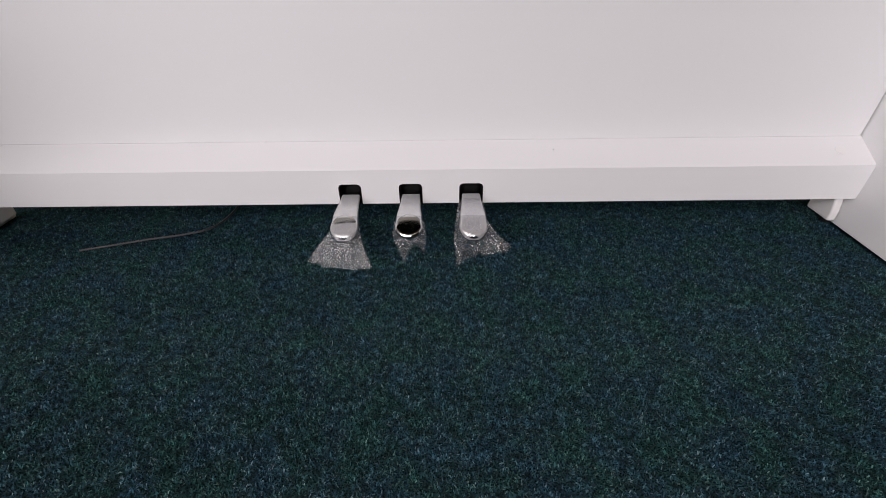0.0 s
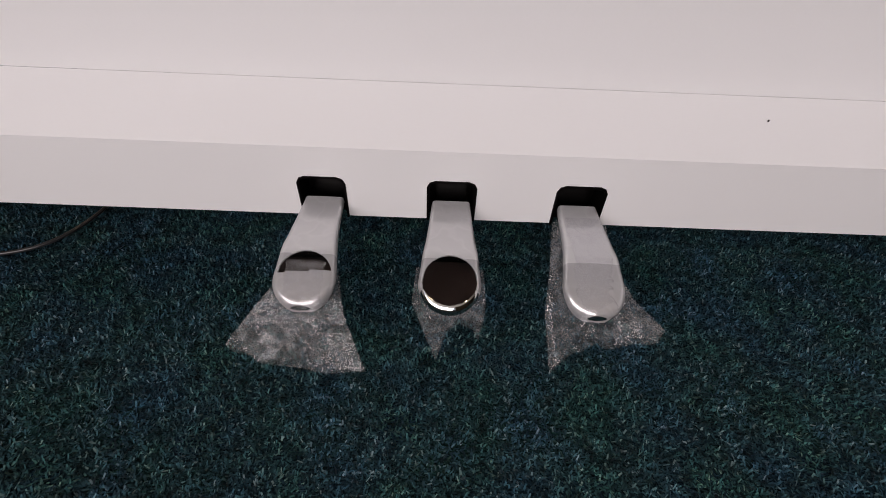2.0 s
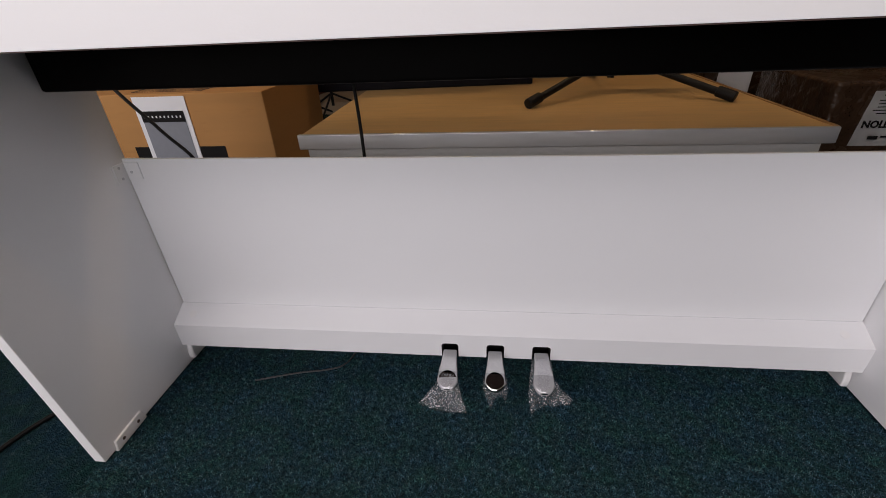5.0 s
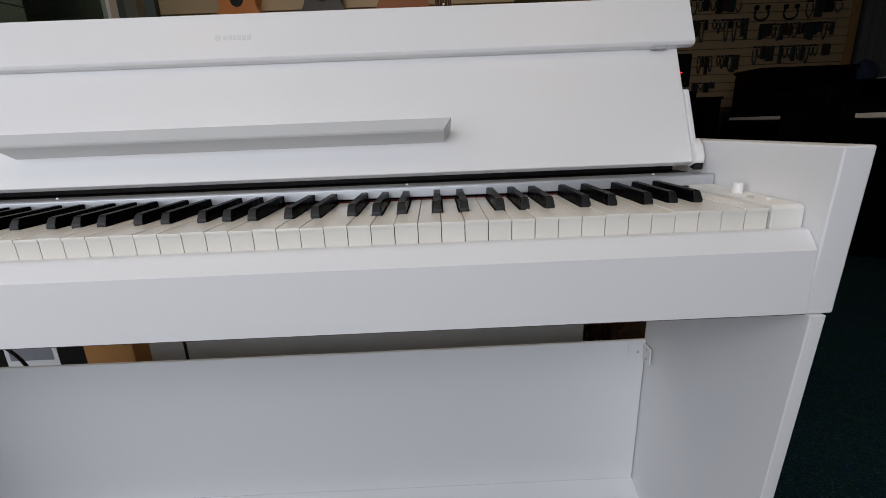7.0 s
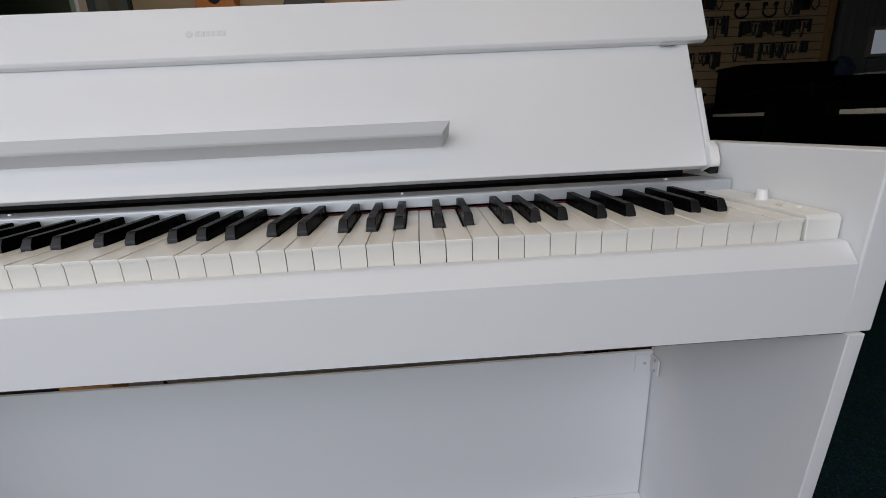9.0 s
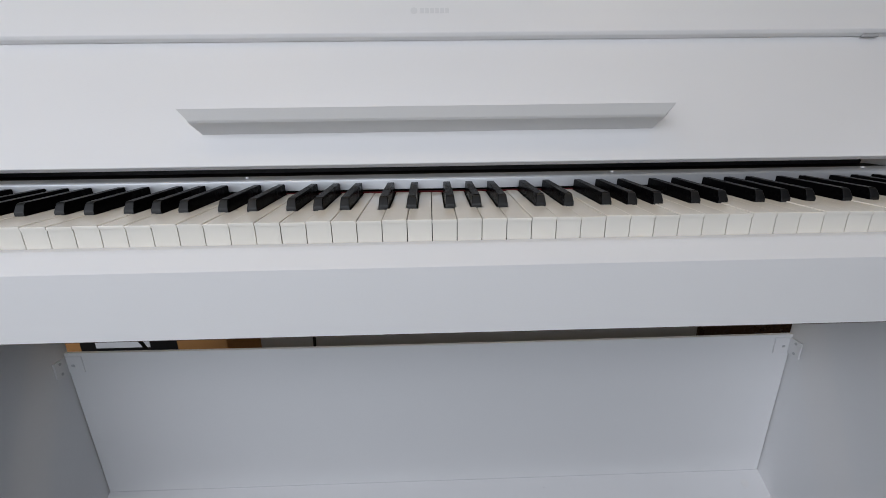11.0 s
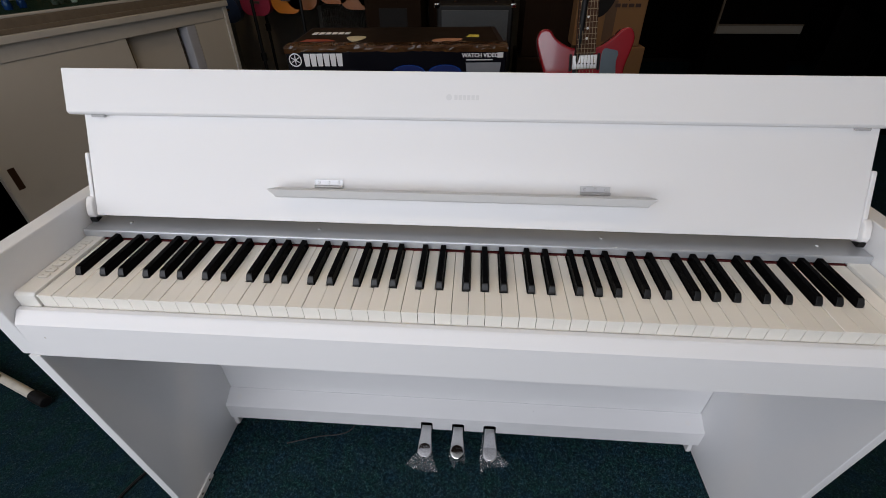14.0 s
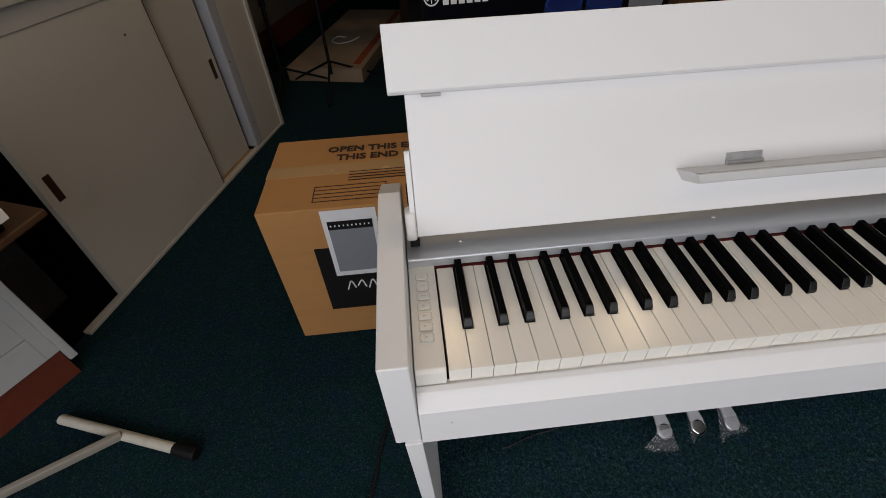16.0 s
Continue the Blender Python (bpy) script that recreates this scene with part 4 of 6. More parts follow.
# ---- the display bench behind the piano ----
bench = thing("display_bench", (0.12, 0.95, 0), "low display bench with a beech top and metal edging", "bench")
part("top", box(-0.392, 0.608, 0.472, 1.50, 0.398, 0.4245, 0.001), BEECH, bench)
part("edging", box(-0.397, 0.613, 0.462, 0.4715, 0.396, 0.4262, 0.002), EDGE_METAL, bench, "brushed metal edging strip")
part("side_edging", box(0.6085, 0.616, 0.472, 1.50, 0.396, 0.4262, 0.001), TAN_WOOD, bench)
part("front_panel", box(-0.385, 0.600, 0.478, 0.496, 0.0, 0.3975), PANEL_GREY, bench)
for sx in (-0.385, 0.585):
    part("side_panel", box(sx, sx + 0.016, 0.4965, 1.48, 0.0, 0.3975), PANEL_GREY, bench)
for sz in (0.30, 0.22):
    part("bolt", rod((0.583, 0.4781, sz), (0.583, 0.4745, sz), 0.005, seg=12), BLACK, bench)

drum = thing("drum_kit_carton", (-0.23, 1.15, 0.4250), "dark glossy electronic drum carton with white print", "carton")
DZ, DT, DY = 0.4250, 0.880, 0.975
part("body", box(-0.570, 0.118, DY, DY + 0.36, DZ, DT, 0.004), DRUM_BLACK, drum)


def crumpled_tape(x0, x1):
    """Loose brown tape folded over the front top edge, with hard creases."""
    bm = bmesh.new()
    profile = [(0.0, -0.016), (-0.0015, -0.010), (-0.0015, -0.004), (0.003, 0.0025), (0.020, 0.0030), (0.042, 0.0028), (0.064, 0.0018)]
    n, rows = 90, []
    for i in range(n + 1):
        x = x0 + (x1 - x0) * i / n
        row = []
        for k, (py, pz) in enumerate(profile):
            c = noise.noise(Vector((x * 34, k * 0.8, 2.2))) + 0.6 * noise.noise(Vector((x * 90, k * 1.7, 5.0)))
            wide = 1 + 0.35 * noise.noise(Vector((x * 12, 7.7, k * 0.1)))
            row.append(bm.verts.new((x, DY + py * wide - max(0, c) * 0.004, DT + pz * (wide if k < 2 else 1) + max(0, c) * 0.005)))
        rows.append(row)
    for a, b in zip(rows, rows[1:]):
        for k in range(len(profile) - 1):
            bm.faces.new((a[k], b[k], b[k + 1]))
            bm.faces.new((a[k], b[k + 1], a[k + 1]))
    bmesh.ops.solidify(bm, geom=list(bm.faces), thickness=0.0004)
    return bm


part("torn_top_edge", crumpled_tape(-0.573, 0.121), mat("worn_brown_film", (0.115, 0.052, 0.020), 0.14, 0, 0.75, 26, 0.2, 60, coat=0.6), drum, "crumpled shiny brown tape", smooth=False)
part("top_print", box(-0.56, 0.10, DY + 0.055, DY + 0.35, DT, DT + 0.001), mat("printed_carton_top", (0.006, 0.003, 0.002), 0.5, 0, 0.6, 14, 0.1, 60, spec=0.1), drum)
part("ring_print", lathe([(0.0165, 0.0), (0.0165, 0.0008), (0.0200, 0.0008), (0.0200, 0.0), (0.0165, 0.0)], (0, 0, 0), 28, Matrix.Translation((-0.543, DY - 0.0006, 0.844)) @ Matrix.Rotation(math.pi / 2, 4, "X")), PAPER, drum)
for q in range(3):
    part("ring_spoke", box(-0.014, 0.014, -0.0014, 0.0014, 0, 0.0008, 0, Matrix.Translation((-0.543, DY - 0.0006, 0.844)) @ Matrix.Rotation(math.pi / 2, 4, "X") @ Matrix.Rotation(radians(60 * q + 30), 4, "Z")), PAPER, drum)
for k in range(6):
    part("bar_print", prism([(-0.514 + 0.0205 * k, 0.825), (-0.4995 + 0.0205 * k, 0.825), (-0.4975 + 0.0205 * k, 0.862), (-0.5160 + 0.0205 * k, 0.862)], DY - 0.0015, DY - 0.0002, "y"), PAPER, drum)
for cx, cz in ((-0.19, 0.805), (-0.075, 0.805)):
    oval = Matrix.Translation((cx, DY - 0.0004, cz)) @ Matrix.Rotation(math.pi / 2, 4, "X") @ Matrix.Diagonal((1, 0.42, 1, 1))
    part("drum_picture", lathe([(0.0, 0.0), (0.0, 0.0008), (0.0475, 0.0008), (0.0475, 0.0)], (0, 0, 0), 28, oval), mat("navy_print", (0.010, 0.022, 0.125), 0.3, 0, 0.4, 30), drum, "printed blue drum pad")
    part("drum_rim", lathe([(0.0478, 0.0), (0.0478, 0.0009), (0.052, 0.0009), (0.052, 0.0), (0.0478, 0.0)], (0, 0, 0), 28, oval), BLUE_GLOSS, drum)
    part("drum_picture", box(cx - 0.052, cx + 0.052, DY - 0.0010, DY - 0.0002, 0.72, cz - 0.004), mat("dark_blue_print", (0.008, 0.018, 0.09), 0.3), drum)
part("printed_words", lettering("WATCH VIDEO", 0.0165, Matrix.Translation((0.036, DY - 0.0006, 0.848)) @ Matrix.Rotation(math.pi / 2, 4, "X")), PAPER, drum)
part("printed_line", box(-0.008, 0.075, DY - 0.0012, DY - 0.0002, 0.8385, 0.8415), PAPER, drum)
part("play_print", box(0.0885, 0.107, DY - 0.0012, DY - 0.0002, 0.846, 0.861, 0.0003), PAPER, drum)
part("code_label", prism([(-0.010, 0.832), (0.102, 0.832), (0.090, 0.745), (0.002, 0.745)], DY - 0.0014, DY - 0.0002, "y"), PAPER_GREY, drum)
pick = rounded([(-0.395, DY + 0.165), (-0.345, DY + 0.165), (-0.340, DY + 0.130), (-0.368, DY + 0.075), (-0.398, DY + 0.130)], 4)
part("label", prism(pick, DT + 0.001, DT + 0.0028, "z"), mat("cream_label", (0.50, 0.44, 0.30), 0.5), drum, "cream pick-shaped label")
part("label", prism(rounded([(-0.110, DY + 0.070), (-0.035, DY + 0.075), (-0.020, DY + 0.110), (-0.100, DY + 0.108)], 3), DT + 0.001, DT + 0.0030, "z"), mat("peach_label", (0.42, 0.20, 0.11), 0.5), drum, "peach label")
part("label", prism([(0.000, DY + 0.145), (0.040, DY + 0.140), (0.044, DY + 0.175), (0.010, DY + 0.180)], DT + 0.001, DT + 0.0030, "z"), mat("yellow_label", (0.5, 0.42, 0.05), 0.6), drum, "yellow label")
for k in range(6):
    part("bar_print", box(-0.535 + 0.0225 * k, -0.518 + 0.0225 * k, DY + 0.215, DY + 0.255, DT + 0.001, DT + 0.0018), PAPER, drum)
part("colour_print", prism([(-0.545, DY + 0.085), (-0.430, DY + 0.090), (-0.455, DY + 0.120), (-0.530, DY + 0.125)], DT + 0.001, DT + 0.0018, "z"), mat("red_print", (0.25, 0.03, 0.012), 0.4), drum)
drum.matrix_world = Matrix.Translation((-0.585, DY, 0)) @ Matrix.Rotation(radians(4.5), 4, "Z") @ Matrix.Translation((0.585, -DY, 0)) @ Matrix.Translation(ORIGIN[drum])

# ---- red guitar on a floor stand on the bench ----
guitar = thing("electric_guitar", (0.325, 0.93, 0.50), "glossy red double-cutaway electric guitar with dark neck", "guitar")
GX, GY = 0.333, 0.90
right = [(0.0, 0.535), (0.085, 0.538), (0.150, 0.570), (0.172, 0.635), (0.160, 0.700), (0.130, 0.750), (0.117, 0.790), (0.118, 0.835), (0.132, 0.880), (0.139, 0.915), (0.127, 0.940), (0.103, 0.940), (0.084, 0.923), (0.060, 0.906), (0.030, 0.894)]
half = right + [(-x, z + (0.006 if z > 0.90 and x > 0.1 else 0)) for x, z in right[::-1][:-1]]
lean = Matrix.Translation((GX + 0.024, GY, 0.52)) @ Matrix.Rotation(radians(-3), 4, "Y") @ Matrix.Rotation(radians(-13), 4, "X") @ Matrix.Translation((-GX, -GY, -0.52))
shape = [(GX + x, z) for x, z in rounded(half, 4)]
body_bm = prism(shape, GY - 0.020, GY + 0.024, "y")
rim_edges = [e for e in body_bm.edges if abs(e.verts[0].co.y - e.verts[1].co.y) < 1e-6]
bmesh.ops.bevel(body_bm, geom=rim_edges, offset=0.007, segments=3, affect="EDGES", profile=0.5)
body_bm.transform(lean)
part("body", body_bm, RED_GLOSS, guitar)
part("neck", box(GX - 0.024, GX + 0.024, GY - 0.024, GY + 0.004, 0.865, 1.36, 0.004, lean), DARK_WOOD, guitar)
fb = part("fretboard", prism([(GX - 0.028, 0.878), (GX + 0.028, 0.878), (GX + 0.0215, 1.335), (GX - 0.0215, 1.335)], GY - 0.031, GY - 0.0245, "y", 0.0006, lean), FRETBOARD, guitar)
for k in range(1, 22):
    fz = 1.335 - 0.648 * (1 - 2 ** (-k / 12))
    if fz > 0.862:
        w = 0.0215 + 0.0065 * (1.335 - fz) / 0.477
        part("fret", box(GX - w, GX + w, GY - 0.0322, GY - 0.0312, fz - 0.0007, fz + 0.0007, 0, lean), BRASS, fb)
    if k in (3, 5, 7, 9, 15, 17, 19):
        part("inlay", lathe([(0.0, 0.0006), (0.0034, 0.0006), (0.0034, 0.0), (0.0, 0.0)], (0, 0, 0), 12, lean @ Matrix.Translation((GX, GY - 0.0310, fz + 0.014)) @ Matrix.Rotation(math.pi / 2, 4, "X")), PAPER, fb)
part("headstock", prism([(GX - 0.022, 1.34), (GX + 0.022, 1.34), (GX + 0.040, 1.40), (GX + 0.034, 1.50), (GX - 0.034, 1.50), (GX - 0.040, 1.40)], GY - 0.022, GY - 0.006, "y", 0.002, lean), BLACK_SATIN, guitar)
NICKEL = mat("satin_nickel", (0.86, 0.86, 0.85), 0.38, 0.9, 0.04, 40, 0.03)
for pz in (0.855, 0.72):
    pk = part("pickup", box(GX - 0.035, GX + 0.035, GY - 0.028, GY - 0.0195, pz - 0.019, pz + 0.019, 0.002, lean), NICKEL, guitar, "shiny nickel pickup cover")
    for side in (-0.044, 0.0365):
        part("pickup_ring", box(GX + side, GX + side + 0.0075, GY - 0.0245, GY - 0.0203, pz - 0.023, pz + 0.023, 0.001, lean), BLACK, guitar)
    for k in range(6):
        part("pole_screw", rod((GX - 0.025 + 0.01 * k, GY - 0.0295, pz + 0.010), (GX - 0.025 + 0.01 * k, GY - 0.0285, pz + 0.010), 0.0021, seg=8), BLACK, pk)
plate = rounded([(0.048, 0.760), (0.078, 0.765), (0.092, 0.800), (0.090, 0.850), (0.094, 0.878), (0.075, 0.886), (0.050, 0.884), (0.046, 0.820)], 4)
# the sky's reflection on the dark plate is put into its colour
part("pickguard", prism([(GX + x, z) for x, z in plate], GY - 0.0228, GY - 0.0205, "y", 0.0004, lean), mat("sky_reflection_plastic", (0.10, 0.135, 0.16), 0.3, 0, 0.1, 20, 0.02), guitar, "black pickguard coloured grey-blue for its sky reflection")
part("bridge", box(GX - 0.042, GX + 0.042, GY - 0.034, GY - 0.0195, 0.612, 0.630, 0.003, lean), CHROME, guitar)
for k in range(6):
    ob = part("string", rod(lean @ Vector((GX - 0.026 + 0.0104 * k, GY - 0.0345, 0.62)), lean @ Vector((GX - 0.0175 + 0.007 * k, GY - 0.0335, 1.338)), 0.0006, seg=6), BRASS, guitar)
stand = thing("guitar_stand", (0.31, 0.86, 0.4245), "black folding guitar stand with rubber feet on the bench", "guitar stand")
for fx, fy in ((0.085, 0.685), (0.535, 0.710), (0.31, 1.15)):
    lg = part("leg", rod((fx, fy, 0.436), (0.31, 0.90, 0.512), 0.0085), BLACK, stand)
    way = (Vector((0.31, 0.90, 0.512)) - Vector((fx, fy, 0.436))).normalized()
    part("rubber_foot", rod(Vector((fx, fy, 0.437)) - 0.010 * way, Vector((fx, fy, 0.437)) + 0.032 * way, 0.0125, r=0.002), BLACK, lg)
part("post", rod((0.31, 0.90, 0.455), (0.32, 0.985, 1.05), 0.009), BLACK, stand)
part("cradle", merge(rod((0.22, 0.905, 0.515), (0.42, 0.905, 0.515), 0.008), rod((0.22, 0.905, 0.515), (0.22, 0.855, 0.515), 0.008), rod((0.42, 0.905, 0.515), (0.42, 0.855, 0.515), 0.008)), BLACK, stand)

# ---- wrapped parcels beside the bench ----
def crumpled_label():
    """A slack label under film, with soft creases."""
    bm = bmesh.new()
    grid = [[None] * 17 for _ in range(29)]
    for i in range(29):
        for k in range(17):
            u, v = i / 28, k / 16
            x, z = 0.858 + 0.015 * v + 0.250 * u, 0.302 + 0.128 * v
            crease = noise.noise(Vector((x * 38, z * 30, 1.7))) + 0.5 * noise.noise(Vector((x * 90, z * 70, 4.1)))
            grid[i][k] = bm.verts.new((x, 0.7630 - 0.0011 * crease, z))
    for i in range(28):
        for k in range(16):
            bm.faces.new((grid[i][k], grid[i + 1][k], grid[i + 1][k + 1], grid[i][k + 1]))
    bmesh.ops.solidify(bm, geom=list(bm.faces), thickness=0.0006)
    return bm


parcel = thing("parcel", (0.93, 0.90, 0), "brown wrapped parcel with a white caution label", "parcel")
WRAP = mat("brown_film_wrap", (0.050, 0.026, 0.014), 0.28, 0, 0.5, 9, 0.9, 30, depth=0.012, coat=0.3)
part("body", box(0.79, 1.20, 0.765, 1.10, 0.0, 0.452, 0.012), WRAP, parcel)
lab = part("label", crumpled_label(), LABEL_GREY, parcel, "white caution label")
upside = Matrix.Translation((0.924, 0.7611, 0.362)) @ Matrix.Rotation(math.pi / 2, 4, "X") @ Matrix.Rotation(math.pi, 4, "Z")
part("printed_words", lettering("CAUTION", 0.0235, upside), INK, lab)
rng = random.Random(5)
for k in range(5):
    zz = 0.408 - 0.0075 * k
    part("printed_line", box(0.882 + 0.01 * rng.random(), 1.00 + 0.05 * rng.random(), 0.7606, 0.7616, zz, zz + 0.002), INK, lab)
for k in range(4):
    part("printed_line", box(0.895 + 0.028 * k, 0.917 + 0.028 * k, 0.7606, 0.7616, 0.318 + 0.004 * (k % 2), 0.326), INK, lab)
part("printed_line", box(0.895, 0.950, 0.7606, 0.7616, 0.419, 0.427), INK, lab)
second = thing("parcel", (0.80, 1.35, 0), "brown wrapped parcel with a small label", "parcel")
part("body", box(0.66, 0.98, 1.16, 1.50, 0.0, 0.46, 0.015), WRAP, second)
part("label", box(0.70, 0.80, 1.1570, 1.1592, 0.34, 0.44), PAPER, second)

# ---- left: the sliding-door cabinet under the window display ----
CAB = Matrix.Translation((-1.667, 0.91, 0)) @ Matrix.Rotation(math.atan2(0.966, 0.26), 4, "Z")  # x runs along the front, y into the cabinet


def cab(a, b, y0, y1, z0, z1, r=0.0):
    return box(a, b, y0, y1, z0, z1, r, CAB)


cabinet = thing("sliding_door_cabinet", (-1.6, 1.2, 0), "aged cream cabinet with sliding doors, one standing open", "cabinet")
part("plinth_rail", cab(-0.200, 1.262, -0.006, 0.0205, 0.0, 0.014, 0.002), CAB_FRAME, cabinet)
part("track", cab(0.60, 0.954, 0.021, 0.070, 0.0, 0.013), TAN_WOOD, cabinet)
# track inside the bay, blackened for the shade behind the doors
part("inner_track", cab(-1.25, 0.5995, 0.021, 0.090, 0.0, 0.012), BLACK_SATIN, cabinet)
part("top_rail", cab(-1.25, 1.262, -0.004, 0.020, 0.806, 0.862, 0.003), CAB_FRAME, cabinet)
part("post", cab(0.972, 1.030, -0.002, 0.055, 0.0145, 0.8055, 0.006), CAB_POST, cabinet, "bluish white upright post")
part("end_panel", cab(1.031, 1.240, -0.001, 0.018, 0.0145, 0.8055), CAB_PAINT, cabinet)
part("corner_post", cab(1.240, 1.264, -0.010, 0.46, 0.0, 0.862, 0.002), CAB_FRAME, cabinet)
# back and floor are black in place of the bay's shade
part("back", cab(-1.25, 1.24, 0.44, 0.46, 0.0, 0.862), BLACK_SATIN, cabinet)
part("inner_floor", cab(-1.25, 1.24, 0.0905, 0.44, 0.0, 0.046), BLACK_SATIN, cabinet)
part("worktop", cab(-1.26, 1.268, -0.022, 0.20, 0.863, 0.888, 0.003), CAB_FRAME, cabinet)
for a, b, y, hx in ((-0.035, 0.640, 0.001, -0.010), (0.600, 0.944, 0.034, 0.898)):
    dr = part("sliding_door", cab(a, b, y, y + 0.020, 0.0150, 0.8055, 0.0015), CAB_PAINT, cabinet, "cream sliding door panel")
    part("cup_handle", cab(hx, hx + 0.024, y - 0.0012, y + 0.006, 0.392, 0.476, 0.001), CUP, dr, "dark bronze recessed handle")
    # dark strip drawn for the line of shade beside the door
    part("shadow_edge", cab(b, b + 0.006, y + 0.002, y + 0.020, 0.0155, 0.8050), DARK_WOOD, dr, "dark strip for the shade at the door edge")
    part("edge_strip", cab(a - 0.0015, a + 0.003, y - 0.001, y + 0.021, 0.0150, 0.8055), CAB_FRAME, dr)
for hx, hz in ((0.02, 0.84), (0.09, 0.838), (0.985, 0.44), (1.0, 0.14), (0.50, 0.70)):
    part("screw", prism([(hx + 0.003 * math.cos(q), hz + 0.003 * math.sin(q)) for q in np.linspace(0, 6.28, 10)[:-1]], -0.0066, -0.003, "y", 0, CAB), DARK_WOOD, cabinet)
# stored goods inside the open bay, its shade put into their colour
STORED = mat("dimmed_stored_goods", (0.022, 0.020, 0.021), 0.5, 0, 0.5, 12, 0.2, 120, rand=0.6)
rng = random.Random(2)
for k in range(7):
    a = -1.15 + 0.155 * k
    bx = solid("stored_box", cab(a, a + 0.11 + 0.03 * rng.random(), 0.14, 0.40, 0.046, 0.20 + 0.3 * rng.random(), 0.004), STORED, "box stored in the open cabinet, darkened for the shade inside", "box", "stored boxes")

display = thing("window_display", (-1.8, 1.4, 0.888), "framed display window with artificial turf and ornaments", "display")
part("sill", cab(-1.25, 1.262, 0.004, 0.055, 0.8885, 0.935, 0.003), SILL_BROWN, display)
part("sill_trim", cab(-1.25, 1.262, -0.008, 0.0035, 0.8885, 0.905, 0.002), SILL_BROWN, display)
part("frame_post", cab(1.215, 1.262, 0.004, 0.055, 0.9355, 2.2, 0.003), CAB_FRAME, display)
part("glazing_bead", cab(-1.25, 1.214, 0.006, 0.016, 0.9355, 0.945, 0.002), CAB_FRAME, display)
pane = part("pane", cab(-1.25, 1.214, 0.024, 0.030, 0.9355, 2.2), TINTED, display, "green-tinted glass pane")
part("turf", cab(-1.25, 1.214, 0.056, 0.62, 0.888, 0.930), TURF, display, "green artificial turf")
bk = part("back_boards", cab(-1.25, 1.24, 0.628, 0.645, 0.888, 2.2), GROOVE, display)
for k in range(6):
    part("board", cab(-1.25, 1.24, 0.612, 0.6275, 0.932 + 0.205 * k, 1.132 + 0.205 * k, 0.003), mat("white_boards", (0.36, 0.36, 0.33), 0.7, 0, 0.1, 3, 0.15, 60, stains=0.2) if k == 0 else bpy.data.materials["white_boards"], bk)
part("dark_post", cab(0.30, 0.36, 0.50, 0.60, 0.931, 2.2, 0.004), DARK_WOOD, display)
part("dark_post", cab(-0.10, -0.06, 0.45, 0.52, 0.931, 2.2, 0.004), DARK_WOOD, display)
turf_rng = random.Random(4)
for a, y in ((0.43, 0.30), (0.49, 0.31)):
    bt = solid("blue_ornament", lathe([(0.0, 0.0), (0.013, 0.0), (0.0155, 0.014), (0.0135, 0.028), (0.0085, 0.039), (0.004, 0.045), (0.0, 0.046)], CAB @ Vector((a, y, 0.930)), 18), BLUE_GLOSS, "small glossy blue ornament on the turf", "ornament", "blue ornaments")
for k, (a, y, c) in enumerate(((0.60, 0.28, GREYGREEN), (0.64, 0.30, GREYGREEN), (0.69, 0.29, PAPER), (0.66, 0.33, RED_WOOD))):
    solid("figurine", lathe([(0.0, 0.0), (0.011, 0.0), (0.013, 0.013), (0.007, 0.021), (0.009, 0.028), (0.0, 0.035)], CAB @ Vector((a, y, 0.930)), 12), c, "tiny painted garden ornament on the turf", "ornament", "garden ornaments")
planter = thing("planter", CAB @ Vector((1.02, 0.36, 0.930)), "white stone planter with a dark plant", "planter")
part("pot", prism([(0.965, 0.930), (1.075, 0.930), (1.088, 0.975), (0.952, 0.975)], 0.31, 0.42, "y", 0.004, CAB), PANEL_GREY, planter)
leaves = []
for k in range(140):
    q, r, up = turf_rng.uniform(0, 6.28), turf_rng.uniform(0.0, 0.075), turf_rng.uniform(0.0, 0.16)
    c = CAB @ Vector((1.02 + 0.7 * r * math.cos(q), 0.36 + 0.6 * r * math.sin(q), 0.972 + up * 0.7))
    leaves.append(box(-0.006, 0.006, -0.0008, 0.0008, 0, 0.045, 0, Matrix.Translation(c) @ Matrix.Rotation(turf_rng.uniform(-1, 1), 4, "X") @ Matrix.Rotation(q, 4, "Z")))
part("foliage", merge(*leaves), mat("dark_leaves", (0.015, 0.03, 0.014), 0.6, 0, 0.4, 20), planter)

# ---- left: desk with a keyboard, and the foot of its stand ----
desk = thing("keyboard_desk", (-1.75, 0.25, 0), "desk with a pale slatted pedestal and a tan shelf", "desk")
DESK = Matrix(((-0.519, 0.855, 0, -1.660), (-0.855, -0.519, 0, 0.590), (0, 0, 1, 0), (0, 0, 0, 1)))  # x along the slatted face, y out of it


def dsk(a, b, y0, y1, z0, z1, r=0.0):
    return box(a, b, y0, y1, z0, z1, r, DESK)


part("frame", merge(dsk(-0.004, 0.018, -0.011, 0.004, 0.068, 0.492, 0.002), dsk(-0.004, 0.0, -0.45, -0.0115, 0.068, 0.492)), PANEL_GREY, desk)
part("core", dsk(0.018, 0.80, -0.45, -0.010, 0.115, 0.492), GREY_PAD, desk)
part("stile", dsk(0.0185, 0.052, -0.0098, 0.001, 0.115, 0.492, 0.001), PANEL_GREY, desk)
for k in range(4):
    part("slat", dsk(0.0523, 0.80, -0.0098, 0.001, 0.115 + 0.094 * k, 0.2062 + 0.094 * k if k < 3 else 0.492, 0.0008), PANEL_GREY, desk)
part("kick_board", dsk(0.020, 0.80, -0.030, -0.012, 0.0, 0.1145), RED_WOOD, desk, "red-brown kick board")
